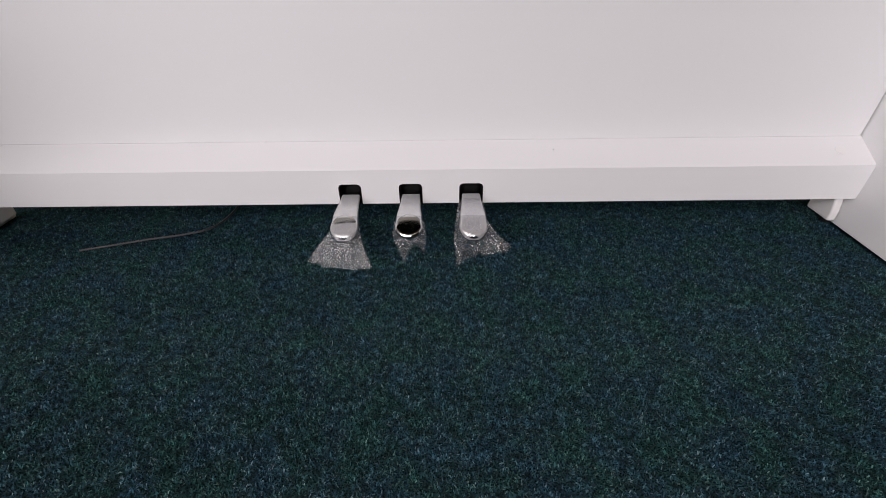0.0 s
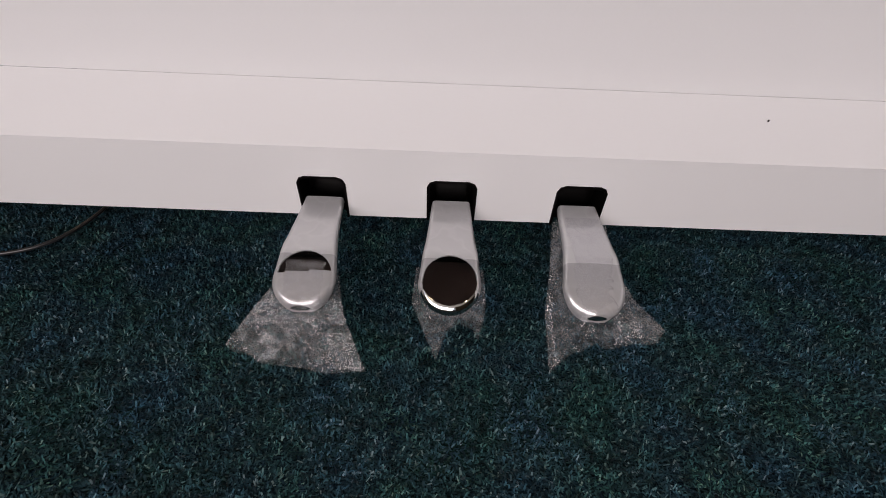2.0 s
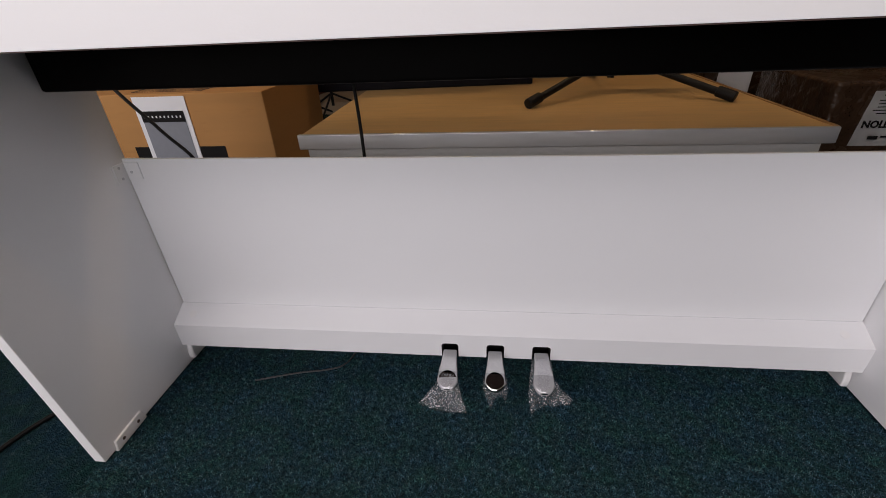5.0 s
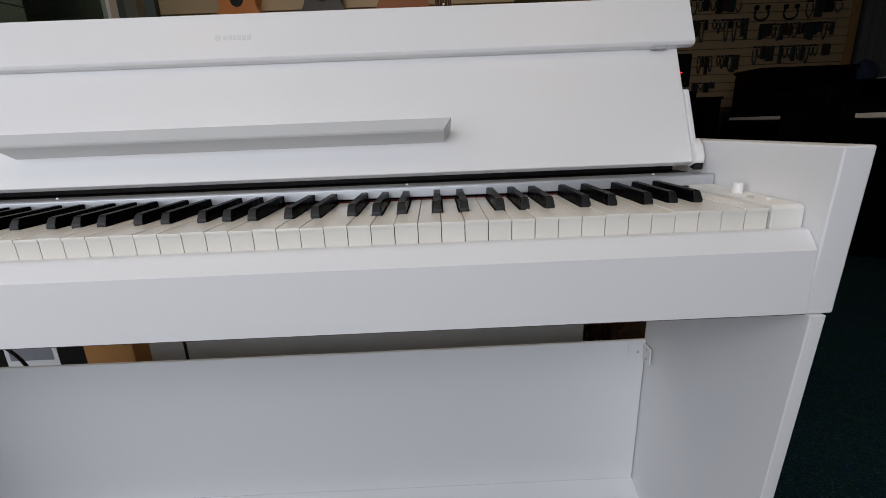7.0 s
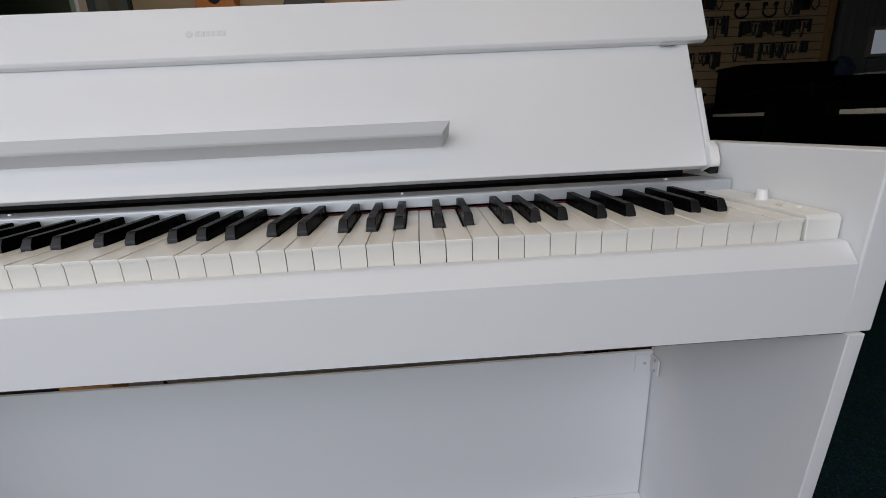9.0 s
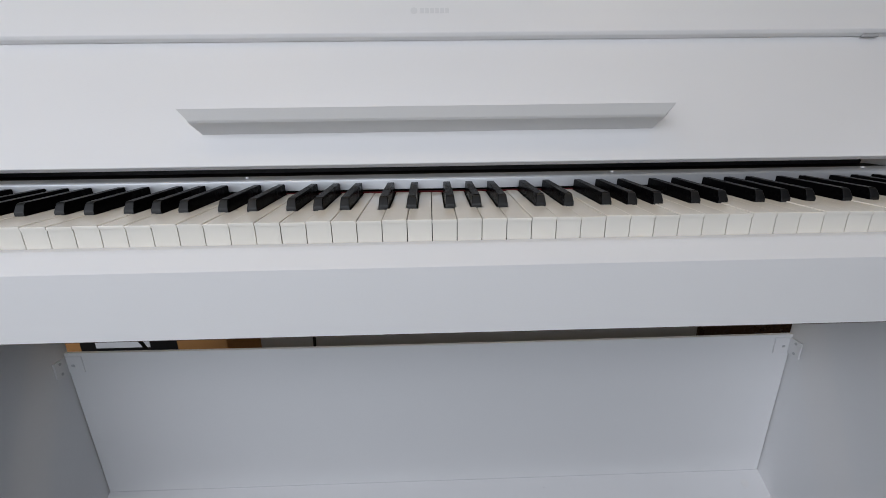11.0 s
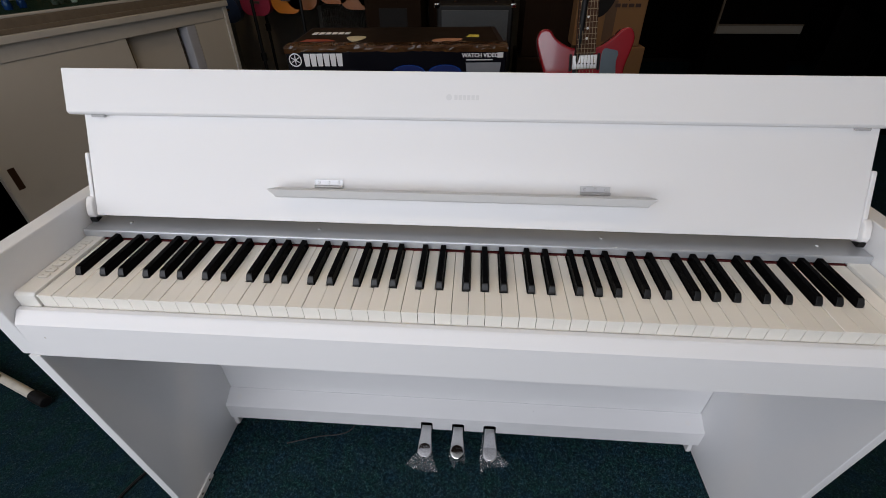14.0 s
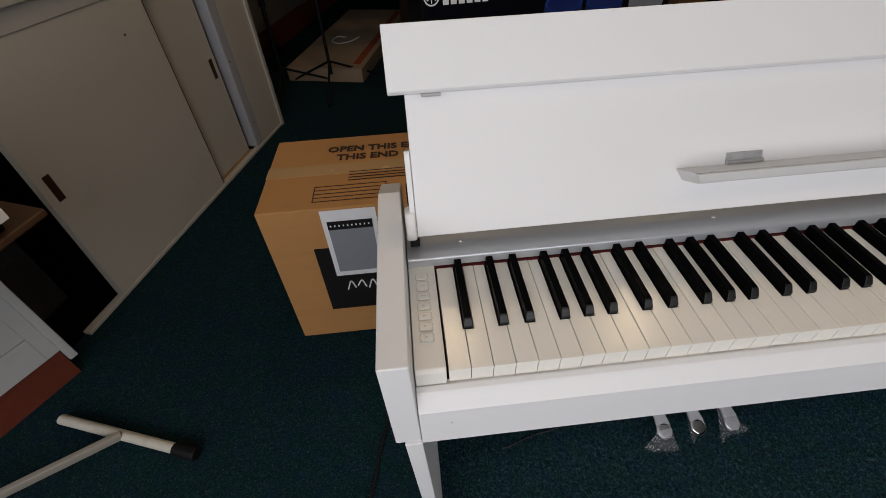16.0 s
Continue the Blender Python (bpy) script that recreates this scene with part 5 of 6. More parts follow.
part("cable_port", prism([(0.055 + 0.023 * math.cos(q), 0.448 + 0.023 * math.sin(q)) for q in np.linspace(0, 6.28, 20)[:-1]], 0.0, 0.0022, "y", 0, DESK), BLACK, desk)
part("shelf", prism([(-1.242, 0.400), (-1.80, 0.622), (-1.98, -0.05), (-1.424, -0.276)], 0.690, 0.7045, "z", 0.004), SHADED_TAN, desk, "tan wooden shelf")
part("shelf_frame", prism([(-1.300, 0.365), (-1.78, 0.560), (-1.94, -0.02), (-1.46, -0.215)], 0.640, 0.6895, "z", 0.002), BLACK, desk)
part("upright", dsk(0.10, 0.60, -0.40, -0.36, 0.492, 0.64), BLACK, desk)
KB = Matrix(((-0.26, -0.966, 0, -1.253), (-0.966, 0.26, 0, 0.350), (0, 0, 1, 0), (0, 0, 0, 1)))  # x along the keys, y away from the player
board = thing("keyboard", (-1.45, 0.1, 0.7045), "black portable keyboard with white keys on the shelf", "keyboard")
part("case", prism([(0.016, 0.7046), (0.012, 0.7260), (0.142, 0.7262), (0.150, 0.772), (0.33, 0.782), (0.33, 0.7046)], 0.006, 0.60, "x", 0.003, KB @ Matrix(((1, 0, 0, 0), (0, 1, 0, 0), (0, 0, 1, 0), (0, 0, 0, 1)))), BLACK_SATIN, board)
for k in range(22):
    part("white_key", box(0.002 + 0.0235 * k, 0.0248 + 0.0235 * k, -0.004, 0.140, 0.7264, 0.7475, 0.001, KB), IVORY, board)
    if k % 7 not in (2, 6):
        part("black_key", box(0.0198 + 0.0235 * k, 0.0298 + 0.0235 * k, 0.048, 0.141, 0.7476, 0.7585, 0.001, KB), EBONY, board)

stand2 = thing("keyboard_stand", (-1.5, 0.30, 0), "cream tubular stand with a black end cap on the carpet", "stand")
foot = part("foot_tube", rod((-1.640, 0.414, 0.020), (-1.292, 0.293, 0.020), 0.0135, r=0.002), TUBE, stand2)
part("end_cap", rod((-1.300, 0.296, 0.020), (-1.238, 0.274, 0.020), 0.0175, r=0.004), BLACK, foot, "black rubber end cap")
part("brace", prism([(-0.008, -0.012), (0.008, -0.012), (0.008, 0.012), (-0.008, 0.012)], 0, 0.75, "y", 0.003, Matrix.Translation((-1.445, 0.345, 0.030)) @ Matrix.Rotation(radians(120), 4, "Z") @ Matrix.Rotation(radians(4), 4, "X")), mat("worn_grey_metal", (0.30, 0.27, 0.225), 0.45, 0, 0.12, 12, 0.08, stains=0.4), stand2, "worn grey-brown brace")

# ---- back: partition with instruments ----
panels = thing("slat_panel", (-0.8, 3.04, 0.95), "cream slatwall panel with horizontal grooves", "slatwall", kind="structure")
part("backing", box(-1.62, 0.89, 3.036, 3.0495, 0.95, 2.50), GROOVE, panels)
for k in range(15):
    part("slat", box(-1.62, 0.89, 3.022, 3.0355, 0.953 + 0.1025 * k, 1.047 + 0.1025 * k, 0.002), SLAT, panels)
solid("door_panel", box(-2.58, -1.64, 3.00, 3.049, 0.85, 2.45, 0.004), GREYGREEN, "grey-green painted panel on the partition", "panel", kind="structure")
BACK = Matrix.Translation((-1.70, 3.03, 0)) @ Matrix.Rotation(math.atan2(0.97, 0.245), 4, "Z")  # x runs along the side wall of the back room
solid("wall_back_room", box(-0.10, 2.80, 0.0, 0.10, 0, 2.80, 0, BACK), BACK_WALL, "beige side wall of the back room", "wall", kind="structure")
solid("baseboard", box(0.02, 2.66, -0.022, -0.001, 0.0, 0.17, 0.003, BACK), RED_WOOD, "tall dark red-brown baseboard", "baseboard", kind="structure")
radiator = thing("radiator", BACK @ Vector((1.6, -0.06, 0.24)), "cream panel radiator on the back room wall", "radiator")
part("panel", box(0.95, 2.20, -0.070, -0.030, 0.24, 0.66, 0.006, BACK), RADIATOR, radiator)
for k in range(34):
    part("fin", box(0.965 + 0.036 * k, 0.985 + 0.036 * k, -0.082, -0.0705, 0.27, 0.63, 0.003, BACK), RADIATOR, radiator)
for k in (1.1, 2.05):
    part("bracket", box(k, k + 0.03, -0.030, -0.001, 0.30, 0.60, 0, BACK), RADIATOR, radiator)


def small_guitar(name, x, y, z, scale, tone, lean_deg, label, category, group):
    """A hanging acoustic body with waist, sound hole, bridge, neck and head; z is its lowest point."""
    g = thing(name, (x, y, z), label, category, group)
    pts = [(0.0, 0.0), (0.055, 0.004), (0.088, 0.035), (0.090, 0.085), (0.068, 0.130), (0.060, 0.155), (0.068, 0.190), (0.066, 0.225), (0.040, 0.248)]
    ring = pts + [(-p, q) for p, q in pts[::-1][:-1]]
    m = Matrix.Translation((x, y, z)) @ Matrix.Rotation(radians(lean_deg), 4, "Y") @ Matrix.Scale(scale, 4)
    bm = prism(rounded(ring, 3), -0.030, 0.030, "y", 0.0, m)
    part("body", bm, tone, g)
    part("sound_hole", prism([(0.022 * math.cos(q), 0.165 + 0.022 * math.sin(q)) for q in np.linspace(0, 6.28, 20)[:-1]], -0.0306, -0.028, "y", 0, m), BLACK, g)
    part("bridge", box(-0.030, 0.030, -0.036, -0.0295, 0.068, 0.080, 0.001, m), DARK_WOOD, g)
    part("neck", box(-0.017, 0.017, -0.038, -0.012, 0.190, 0.46, 0.003, m), DARK_WOOD, g)
    part("headstock", box(-0.025, 0.025, -0.030, -0.014, 0.46, 0.545, 0.003, m), DARK_WOOD, g)
    if group == "hanging ukuleles":
        part("hanger", rod(m @ Vector((0, -0.013, 0.52)), (x, 2.80, 1.315), 0.004, seg=8), BLACK, g)
    return g


TONES = {"pink": (0.30, 0.024, 0.055), "orange": (0.50, 0.155, 0.010), "blue": (0.025, 0.04, 0.09), "amber": (0.31, 0.085, 0.007), "honey": (0.25, 0.076, 0.009), "dark": (0.03, 0.018, 0.012)}
tone_mat = {k: mat(k + "_lacquer", v, 0.3, 0, 0.08, 8, 0.03, coat=0.15) for k, v in TONES.items()}
for tone, x, z in (("blue", -1.640, 0.700), ("pink", -1.428, 0.742), ("orange", -1.220, 0.755), ("honey", -1.112, 0.777), ("amber", -0.905, 0.810), ("honey", -0.765, 0.778), ("dark", -0.650, 0.790)):
    u = small_guitar("ukulele", x, 2.72, z, 1.05, tone_mat[tone], 2, tone + " ukulele hanging on the rack", "ukulele", "hanging ukuleles")
rack = thing("ukulele_rack", (-1.15, 2.78, 0.0), "dark hanging rack for ukuleles", "rack")
part("bar", rod((-1.85, 2.80, 1.32), (-0.45, 2.80, 1.32), 0.012), BLACK, rack)
for sx in (-1.85, -0.45):
    part("upright", rod((sx, 2.80, 0.0), (sx, 2.80, 1.32), 0.012), BLACK, rack)
for x, tone in ((-1.03, "orange"), (0.10, "amber")):
    small_guitar("acoustic_guitar", x, 2.97, 1.38 if tone == "orange" else 1.46, 2.05, tone_mat[tone], 0, tone + " acoustic guitar on the slatwall", "guitar", "wall guitars")
small_guitar("acoustic_guitar", -0.45, 2.97, 1.40, 2.0, tone_mat["dark"], 0, "black guitar on the slatwall", "guitar", "wall guitars")


def tripod(x, y, h, boom):
    st = thing("microphone_stand", (x, y, 0), "black tripod microphone stand with a boom arm", "microphone stand", "microphone stands")
    part("pole", rod((x, y, 0.08), (x, y, h), 0.010), BLACK, st)
    part("collar", rod((x, y, h * 0.55), (x, y, h * 0.55 + 0.05), 0.018, r=0.003), BLACK, st)
    part("boom", rod((x - boom * 0.35, y, h - 0.03), (x + boom * 0.65, y - 0.05, h + 0.10), 0.007), BLACK, st)
    part("clutch", rod((x - 0.02, y - 0.02, h), (x + 0.02, y + 0.02, h), 0.020, r=0.003), BLACK, st)
    for q in (30, 150, 270):
        lg = part("leg", rod((x, y, 0.16), (x + 0.30 * math.cos(radians(q)), y + 0.30 * math.sin(radians(q)), 0.012), 0.007), BLACK, st)
        part("rubber_foot", rod((x + 0.29 * math.cos(radians(q)), y + 0.29 * math.sin(radians(q)), 0.014), (x + 0.31 * math.cos(radians(q)), y + 0.31 * math.sin(radians(q)), 0.010), 0.010), BLACK, lg)


tripod(-1.09, 2.60, 0.98, 0.5)
tripod(-1.50, 2.98, 1.10, -0.4)
tripod(-1.38, 2.55, 0.90, 0.3)

FLAT = Matrix.Translation((-0.898, 2.625, 0)) @ Matrix.Rotation(math.atan2(1.293, 0.332), 4, "Z")  # x runs along its long edge
leaner = thing("flat_carton", (-1.0, 3.4, 0.0), "flat beige carton with orange print lying on the carpet", "carton")
part("body", box(0.0, 1.36, 0.0, 0.515, 0.0, 0.088, 0.003, FLAT), mat("board_beige", (0.32, 0.23, 0.155), 0.85, 0, 0.2, 6, 0.3, 120, stains=0.3), leaner)
part("edge_band", box(0.08, 1.30, 0.035, 0.085, 0.0882, 0.0890, 0, FLAT), mat("board_orange", (0.30, 0.055, 0.015), 0.85, 0, 0.5, 20), leaner)
swirl = sweep([(0.62, 0.20, 0.089), (0.52, 0.24, 0.089), (0.47, 0.31, 0.089), (0.52, 0.38, 0.089), (0.62, 0.37, 0.089), (0.60, 0.30, 0.089)], 0.005)
swirl.transform(FLAT)
part("mark", swirl, PAPER, leaner)

amp = thing("amplifier", (0.0, 2.15, 0), "black combo amplifier with silver corners and grey grille", "amplifier")
part("crate", box(-0.20, 0.22, 1.98, 2.34, 0.0, 0.50, 0.004), STORE_SHADED, amp)
part("case", box(-0.185, 0.195, 2.0, 2.26, 0.501, 0.885, 0.012), BLACK, amp)
part("grille", box(-0.160, 0.170, 1.994, 1.9995, 0.53, 0.86, 0.002), GRILLE, amp)
for sx in (-0.183, 0.193):
    part("corner", box(sx - 0.014, sx + 0.014, 1.992, 2.02, 0.868, 0.890, 0.004), CHROME, amp)
part("handle", sweep([(-0.10, 2.10, 0.886), (-0.08, 2.10, 0.902), (0.09, 2.10, 0.902), (0.11, 2.10, 0.886)], 0.008), SHADED_TAN, amp)
for k, (x0, x1, y, z0, z1, c) in enumerate(((0.24, 0.60, 2.10, 0.0, 0.62, STORE_SHADED), (0.26, 0.58, 2.12, 0.621, 1.20, STORE_SHADED), (0.52, 0.86, 1.98, 0.0, 0.70, STORE_CARD), (0.50, 0.83, 2.0, 0.701, 1.32, STORE_CARD), (-0.62, -0.30, 2.32, 0.0, 0.95, STORE_SHADED), (-0.60, -0.28, 2.36, 0.951, 1.40, STORE_SHADED), (-0.275, 0.23, 2.50, 0.0, 0.70, STORE_SHADED), (-0.275, 0.23, 2.50, 0.701, 1.24, STORE_SHADED))):
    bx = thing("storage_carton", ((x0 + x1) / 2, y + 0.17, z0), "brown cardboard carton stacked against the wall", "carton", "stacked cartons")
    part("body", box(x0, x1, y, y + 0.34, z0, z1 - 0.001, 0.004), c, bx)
    part("tape", box((x0 + x1) / 2 - 0.025, (x0 + x1) / 2 + 0.025, y - 0.0012, y - 0.0002, z0 + 0.02, z1 - 0.02), STORE_SHADED if c is STORE_SHADED else CARD_DARK, bx)
    if c is STORE_CARD:
        cx, cz = x0 + 0.07, z0 + 0.21
        blot = rounded([(cx + 0.105 * math.cos(q) * (1 + 0.12 * math.sin(3 * q)), cz + 0.095 * math.sin(q) * (1 + 0.10 * math.cos(2 * q))) for q in np.linspace(0, 2 * math.pi, 11)[:-1]], 3)
        part("printed_mark", prism([(max(px, x0 + 0.006), pz) for px, pz in blot], y - 0.0018, y - 0.0004, "y"), INK, bx)
        part("printed_mark", box(x0 + 0.17, x0 + 0.29, y - 0.0018, y - 0.0004, z0 + 0.243, z0 + 0.251), BROWN_INK, bx)
        part("printed_mark", merge(box(x0 + 0.222, x0 + 0.256, y - 0.0018, y - 0.0004, z0 + 0.226, z0 + 0.231), box(x0 + 0.237, x0 + 0.243, y - 0.0018, y - 0.0004, z0 + 0.200, z0 + 0.2255), box(x0 + 0.222, x0 + 0.227, y - 0.0018, y - 0.0004, z0 + 0.203, z0 + 0.2255)), INK, bx)
        for q in range(4):
            part("printed_mark", box(x0 + 0.178 + 0.032 * q, x0 + 0.203 + 0.032 * q, y - 0.0018, y - 0.0004, z0 + 0.172, z0 + 0.188), BROWN_INK, bx)
        part("printed_mark", box(x0 + 0.19, x0 + 0.29, y - 0.0018, y - 0.0004, z0 + 0.33, z0 + 0.345), BROWN_INK, bx)
    else:
        part("printed_mark", box(x0 + 0.08, x1 - 0.08, y - 0.0018, y - 0.0004, z1 - 0.28, z1 - 0.12, 0.0), INK, bx)

# ---- right: a row of dark pianos, accessories on the far slatwall ----


def dark_piano(cx, cy, deg, open_keys, label):
    """Keys run along x; the player's side is -y."""
    m = turned(cx, cy, 0, deg)
    p = thing("upright_digital_piano", (cx, cy, 0), label, "digital piano", "dark pianos")
    p.rotation_euler = (0, 0, 0)
    part("case", box(-0.70, 0.70, 0.05, 0.36, 0.58, 0.80, 0.006, m), BLACK_SATIN, p)
    part("upper_panel", box(-0.70, 0.70, 0.20, 0.38, 0.80, 1.00, 0.006, m), BLACK_SATIN, p)
    part("key_slip", box(-0.70, 0.70, -0.06, 0.05, 0.66, 0.785, 0.004, m), BLACK_SATIN, p)
    for s in (-1, 1):
        part("side_panel", box(s * 0.70 - 0.015, s * 0.70 + 0.015, -0.06, 0.38, 0.0, 0.86, 0.004, m), BLACK_SATIN, p)
    part("lower_panel", box(-0.68, 0.68, 0.30, 0.32, 0.08, 0.58, 0, m), BLACK_SATIN, p)
    part("pedal_rail", box(-0.68, 0.68, 0.22, 0.30, 0.04, 0.12, 0.004, m), BLACK_SATIN, p)
    for k in range(52 if open_keys else 0):
        part("white_key", box(-0.611 + KEY * k, -0.5885 + KEY * k, -0.03, 0.11, 0.788, 0.812, 0.001, m), IVORY, p)
    return p


ang = math.degrees(math.atan2(1.14, 0.376))
ux, uy = math.cos(radians(ang)), math.sin(radians(ang))
A0 = Vector((2.856, 2.857)) + 0.611 * Vector((ux, uy))
dark_piano(A0.x, A0.y, ang + 180, True, "black digital piano with an open keyboard")
B0 = Vector((2.56, 1.961)) - 0.62 * Vector((ux, uy))
dark_piano(B0.x, B0.y, ang + 180, True, "black digital piano with an open keyboard")
dark_piano(3.95, 4.9, 180 + 70, False, "closed black digital piano near the far wall")
for k, (cx, cy, w, h) in enumerate(((3.35, 5.0, 0.5, 1.05), (4.24, 4.6, 1.02, 1.30), (5.13, 4.6, 0.68, 1.15), (2.2, 5.1, 0.9, 1.08), (1.35, 4.6, 0.7, 1.05), (4.3, 3.0, 0.5, 0.95))):
    c = thing("shop_cabinet", (cx, cy, 0), "dark stained shop cabinet", "cabinet", "dark cabinets")
    part("body", box(cx - w / 2, cx + w / 2, cy - 0.2, cy + 0.2, 0.04, h - 0.03, 0.004), BLACK_SATIN, c)
    part("top", box(cx - w / 2 - 0.015, cx + w / 2 + 0.015, cy - 0.215, cy + 0.215, h - 0.03, h, 0.004), BLACK_SATIN, c)
    part("plinth", box(cx - w / 2 + 0.02, cx + w / 2 - 0.02, cy - 0.18, cy + 0.19, 0.0, 0.04), BLACK, c)
glazed = thing("display_case", (2.33, 3.76, 0), "dark glazed display case with a pale bottom rail", "display case")
part("case", box(1.99, 2.68, 3.72, 4.00, 0.0, 1.06, 0.004), BLACK_SATIN, glazed)
part("bottom_rail", box(2.00, 2.67, 3.700, 3.7195, 0.485, 0.545, 0.003), RADIATOR, glazed, "pale bottom rail")
part("rail_lip", box(2.00, 2.67, 3.694, 3.7195, 0.5455, 0.556, 0.002), SILL_BROWN, glazed)
part("stile", box(1.985, 1.999, 3.700, 3.7195, 0.485, 1.055, 0.002), SILL_BROWN, glazed)
far = thing("slat_panel", (4.2, 5.6, 0.9), "cream slatwall panel with hanging accessories", "slatwall", kind="structure")
part("backing", box(1.0, 5.62, 5.592, 5.6195, 0.9, 2.5), GROOVE, far)
for k in range(15):
    part("slat", box(1.0, 5.62, 5.578, 5.5915, 0.953 + 0.1025 * k, 1.047 + 0.1025 * k, 0.002), SLAT, far)
solid("wood_post", box(5.63, 5.70, 5.54, 5.615, 0, 2.5, 0.004), TAN_WOOD, "tan wooden upright at the end of the slatwall", "post", kind="structure")
rng = random.Random(11)
pack_mats = [mat("dark_packet", (0.012, 0.011, 0.012), 0.4, 0, 0.4, 30), mat("grey_packet", (0.03, 0.03, 0.028), 0.4, 0, 0.4, 30), mat("brown_packet", (0.035, 0.018, 0.010), 0.5, 0, 0.4, 30), mat("green_packet", (0.02, 0.035, 0.03), 0.4, 0, 0.3, 30)]
for z, x0, x1, w, low, high in ((2.00, 3.45, 4.32, 0.052, 0.10, 0.26), (1.58, 3.62, 4.26, 0.050, 0.10, 0.22), (1.93, 4.47, 5.42, 0.054, 0.10, 0.21), (1.67, 4.43, 5.40, 0.056, 0.12, 0.23), (2.24, 3.10, 4.20, 0.08, 0.10, 0.20), (1.26, 3.40, 4.05, 0.075, 0.06, 0.16), (2.18, 5.05, 5.50, 0.12, 0.12, 0.2), (1.86, 2.95, 3.42, 0.07, 0.10, 0.22)):
    x = x0
    while x < x1:
        hgt = rng.uniform(low, high)
        if rng.random() < 0.88:
            pk = thing("accessory_packet", (x, 5.55, z - hgt), "small packaged accessory on a slatwall hook", "packet", "accessory packets")
            ww = w * rng.uniform(0.6, 1.0) / 2
            if rng.random() < 0.45:
                loop = [(x - ww * 0.8, 5.548, z - 0.03), (x - ww, 5.545, z - hgt * 0.6), (x, 5.540, z - hgt), (x + ww, 5.545, z - hgt * 0.6), (x + ww * 0.8, 5.548, z - 0.03)]
                part("strap", sweep(loop, 0.007, 6, 4), rng.choice(pack_mats), pk, "hanging strap loop")
            else:
                part("packet", box(x - ww, x + ww, 5.535 + 0.01 * rng.random(), 5.560, z - hgt, z - 0.015, 0.004), rng.choice(pack_mats), pk)
            part("header_card", box(x - ww, x + ww, 5.548, 5.552, z - 0.014, z + 0.012 * rng.random()), rng.choice(pack_mats[:3]), pk)
            part("hook", rod((x, 5.5785, z + 0.004), (x, 5.50, z + 0.006), 0.003, seg=6), STEEL, pk)
        x += w
for hx in (4.45, 4.82):
    hoop = thing("headphones", (hx, 5.55, 1.98), "black headphones hanging on the slatwall", "headphones", "headphones")
    part("band", sweep([(hx - 0.075, 5.55, 2.12), (hx - 0.085, 5.55, 2.03), (hx - 0.04, 5.55, 1.985), (hx + 0.04, 5.55, 1.985), (hx + 0.085, 5.55, 2.03), (hx + 0.075, 5.55, 2.12)], 0.010), BLACK, hoop)
    for s in (-0.07, 0.07):
        part("ear_cup", rod((hx + s - 0.018, 5.55, 2.125), (hx + s + 0.018, 5.55, 2.125), 0.026, r=0.005), BLACK, hoop)
    part("hook", rod((hx, 5.5785, 2.004), (hx, 5.50, 2.004), 0.004, seg=6), STEEL, hoop)

led = thing("led_sign", (3.31, 5.50, 1.25), "black panel sign with glowing red shapes", "sign")
part("panel", box(2.98, 3.62, 5.535, 5.565, 1.22, 1.62, 0.006), BLACK, led)
stroke = []
for k in range(5):
    cx, cz = 3.085 + 0.098 * k, 1.415 - 0.012 * k
    tip = 0.050 if k == 1 else 0.034
    foot_z = 0.085 if k > 2 else 0.034
    stroke.append(box(cx - 0.032, cx + 0.032, 5.525, 5.534, cz + tip - 0.014, cz + tip, 0.002))
    stroke.append(box(cx - 0.032, cx + 0.032, 5.525, 5.534, cz - foot_z, cz - foot_z + 0.014, 0.002))
    stroke.append(box(cx - 0.007, cx + 0.007, 5.525, 5.534, cz - foot_z + 0.015, cz + tip - 0.015, 0.002))
part("glowing_strokes", merge(*stroke), LED_RED, led, "red glowing strokes")

drape = bmesh.new()
prev = None
for k in range(90):
    x = 5.72 + 1.22 * k / 89
    y = 5.50 + 0.05 * math.sin(k * 0.95) + 0.02 * math.sin(k * 0.31)
    cur = [drape.verts.new((x, y, 0.05)), drape.verts.new((x, y, 2.48)), drape.verts.new((x, y + 0.006, 2.48)), drape.verts.new((x, y + 0.006, 0.05))]
    if prev:
        for i in range(4):
            drape.faces.new((prev[i], prev[(i + 1) % 4], cur[(i + 1) % 4], cur[i]))
    prev = cur
solid("curtain", drape, CURTAIN, "grey hanging curtain by the back window", "curtain")
fw = thing("back_window", (6.35, 5.3, 1.2), "small back window with dull daylight behind", "window")
part("pane", box(6.10, 6.75, 5.38, 5.39, 1.46, 1.74), GLASS_GREY, fw)
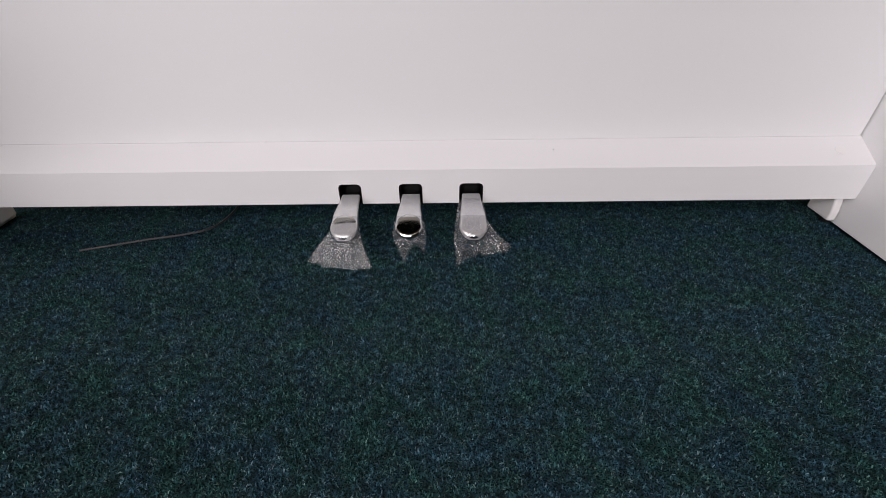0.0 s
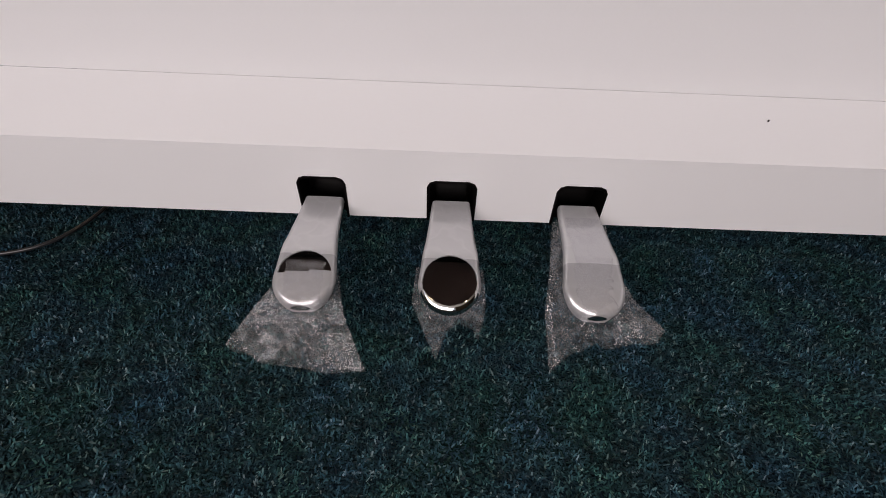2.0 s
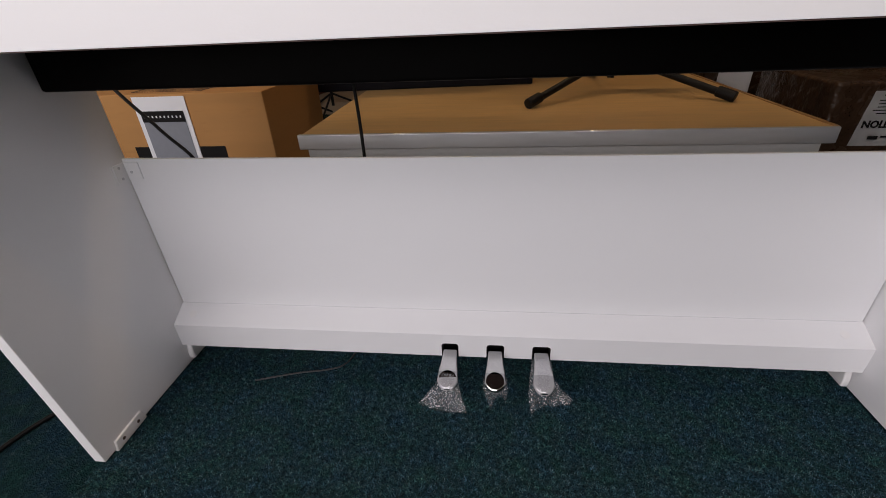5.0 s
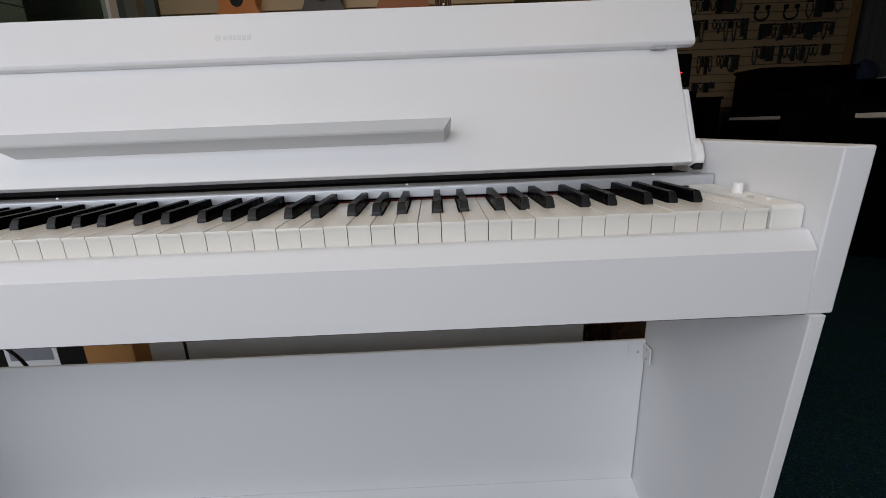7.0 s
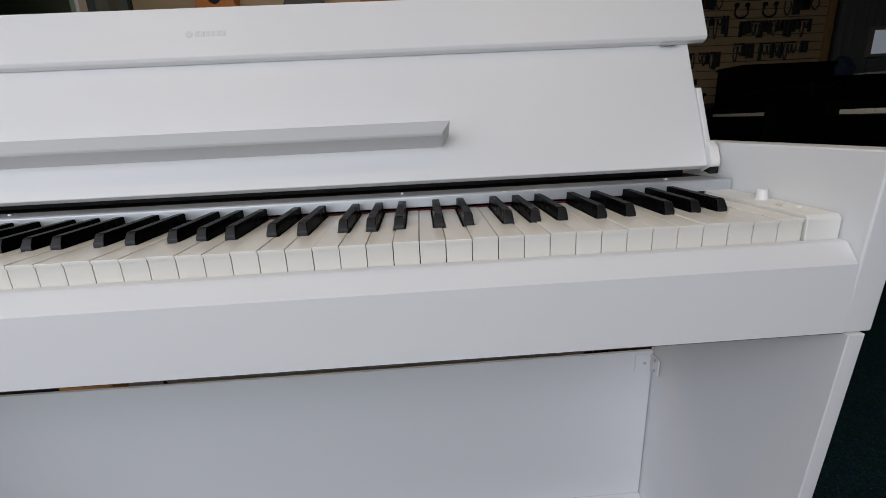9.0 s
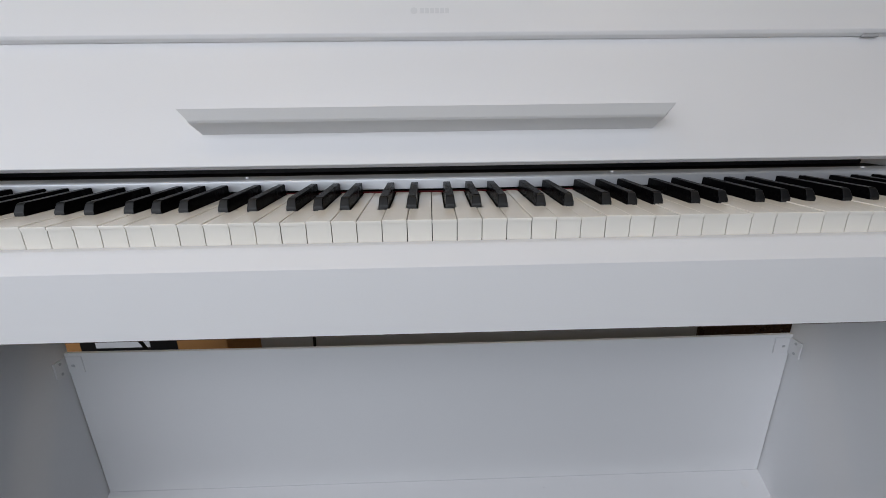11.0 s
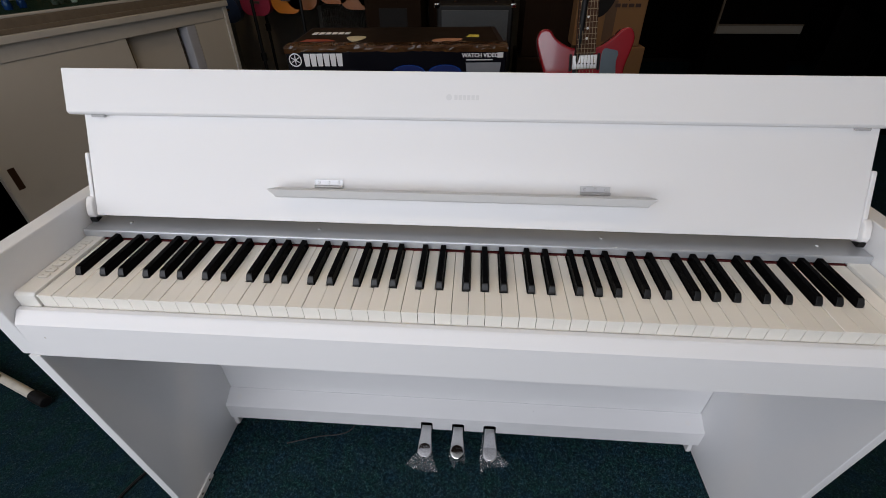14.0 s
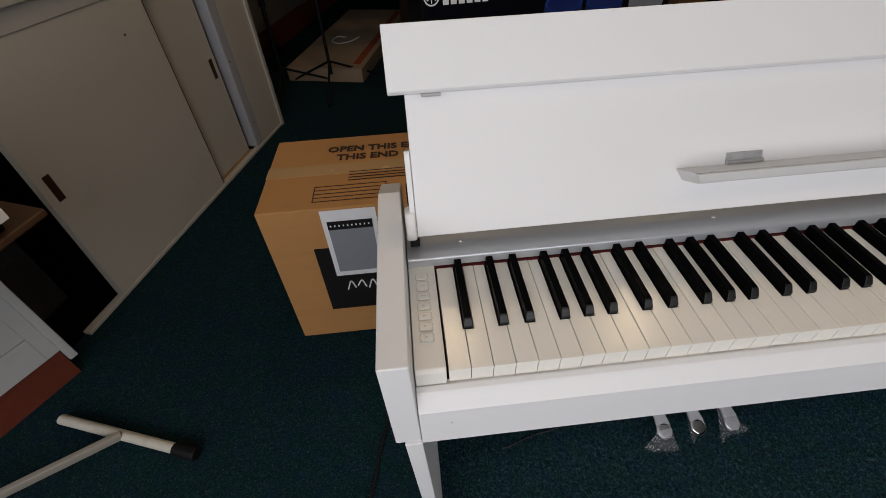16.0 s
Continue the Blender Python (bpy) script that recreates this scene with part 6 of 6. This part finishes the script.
part("frame", merge(box(6.06, 6.10, 5.36, 5.41, 1.42, 1.78, 0.003), box(6.75, 6.79, 5.36, 5.41, 1.42, 1.78, 0.003), box(6.10, 6.75, 5.36, 5.41, 1.74, 1.78, 0.003), box(6.10, 6.75, 5.36, 5.41, 1.42, 1.46, 0.003)), RADIATOR, fw)
bag = bmesh.new()
bmesh.ops.create_icosphere(bag, subdivisions=3, radius=0.125)
for v in bag.verts:
    v.co *= 1 + 0.35 * noise.noise(v.co * 11)
    v.co.z = max(v.co.z * 0.9, -0.085)
bag.transform(Matrix.Translation((4.93, 4.52, 1.236)))
solid("cloth_bag", bag, BLUE_CLOTH, "dark blue soft bag on a cabinet", "bag")
solid("paper_stack", box(5.14, 5.44, 4.40, 4.62, 1.1505, 1.172, 0.003), PAPER, "flat stack of white papers", "papers")
for k in range(4):
    solid("paper_sheet", box(-0.10, 0.10, -0.07, 0.07, 0.001 + 0.0006 * k, 0.0014 + 0.0006 * k, 0, turned(3.90 + 0.05 * k, 2.80 - 0.03 * k, 0, 25 * k)), PAPER, "loose sheet of paper on the carpet", "paper", "loose papers")

# ---- carpet pile where the camera passes close ----


def pile(x0, x1, y0, y1, count, seed):
    """Short yarn ends lying every way on the carpet."""
    r = np.random.RandomState(seed)
    base = np.stack([r.uniform(x0, x1, count), r.uniform(y0, y1, count), np.full(count, 0.0002)], 1)
    turn = r.uniform(0, 2 * np.pi, count)
    wide = r.uniform(0.00030, 0.00065, count)
    length = r.uniform(0.0014, 0.0036, count)
    lie = r.uniform(0.45, 1.40, count)
    flat = np.stack([np.cos(turn), np.sin(turn), 0 * turn], 1)
    across = np.stack([-np.sin(turn), np.cos(turn), 0 * turn], 1) * wide[:, None]
    tip = base + flat * (length * np.sin(lie))[:, None]
    tip[:, 2] += length * np.cos(lie)
    quad = np.stack([base - across, base + across, tip + across * 0.8, tip - across * 0.8], 1).reshape(-1, 3)
    faces = np.arange(4 * count).reshape(-1, 4)
    me = bpy.data.meshes.new("carpet_pile")
    me.from_pydata(quad.tolist(), [], faces.tolist())
    me.materials.append(PILE)
    ob = new("carpet_pile", me)
    return tagged(ob, "flecked teal carpet pile", "carpet", kind="stuff")


pile(-0.645, 0.645, -0.16, 0.42, 420000, 1)
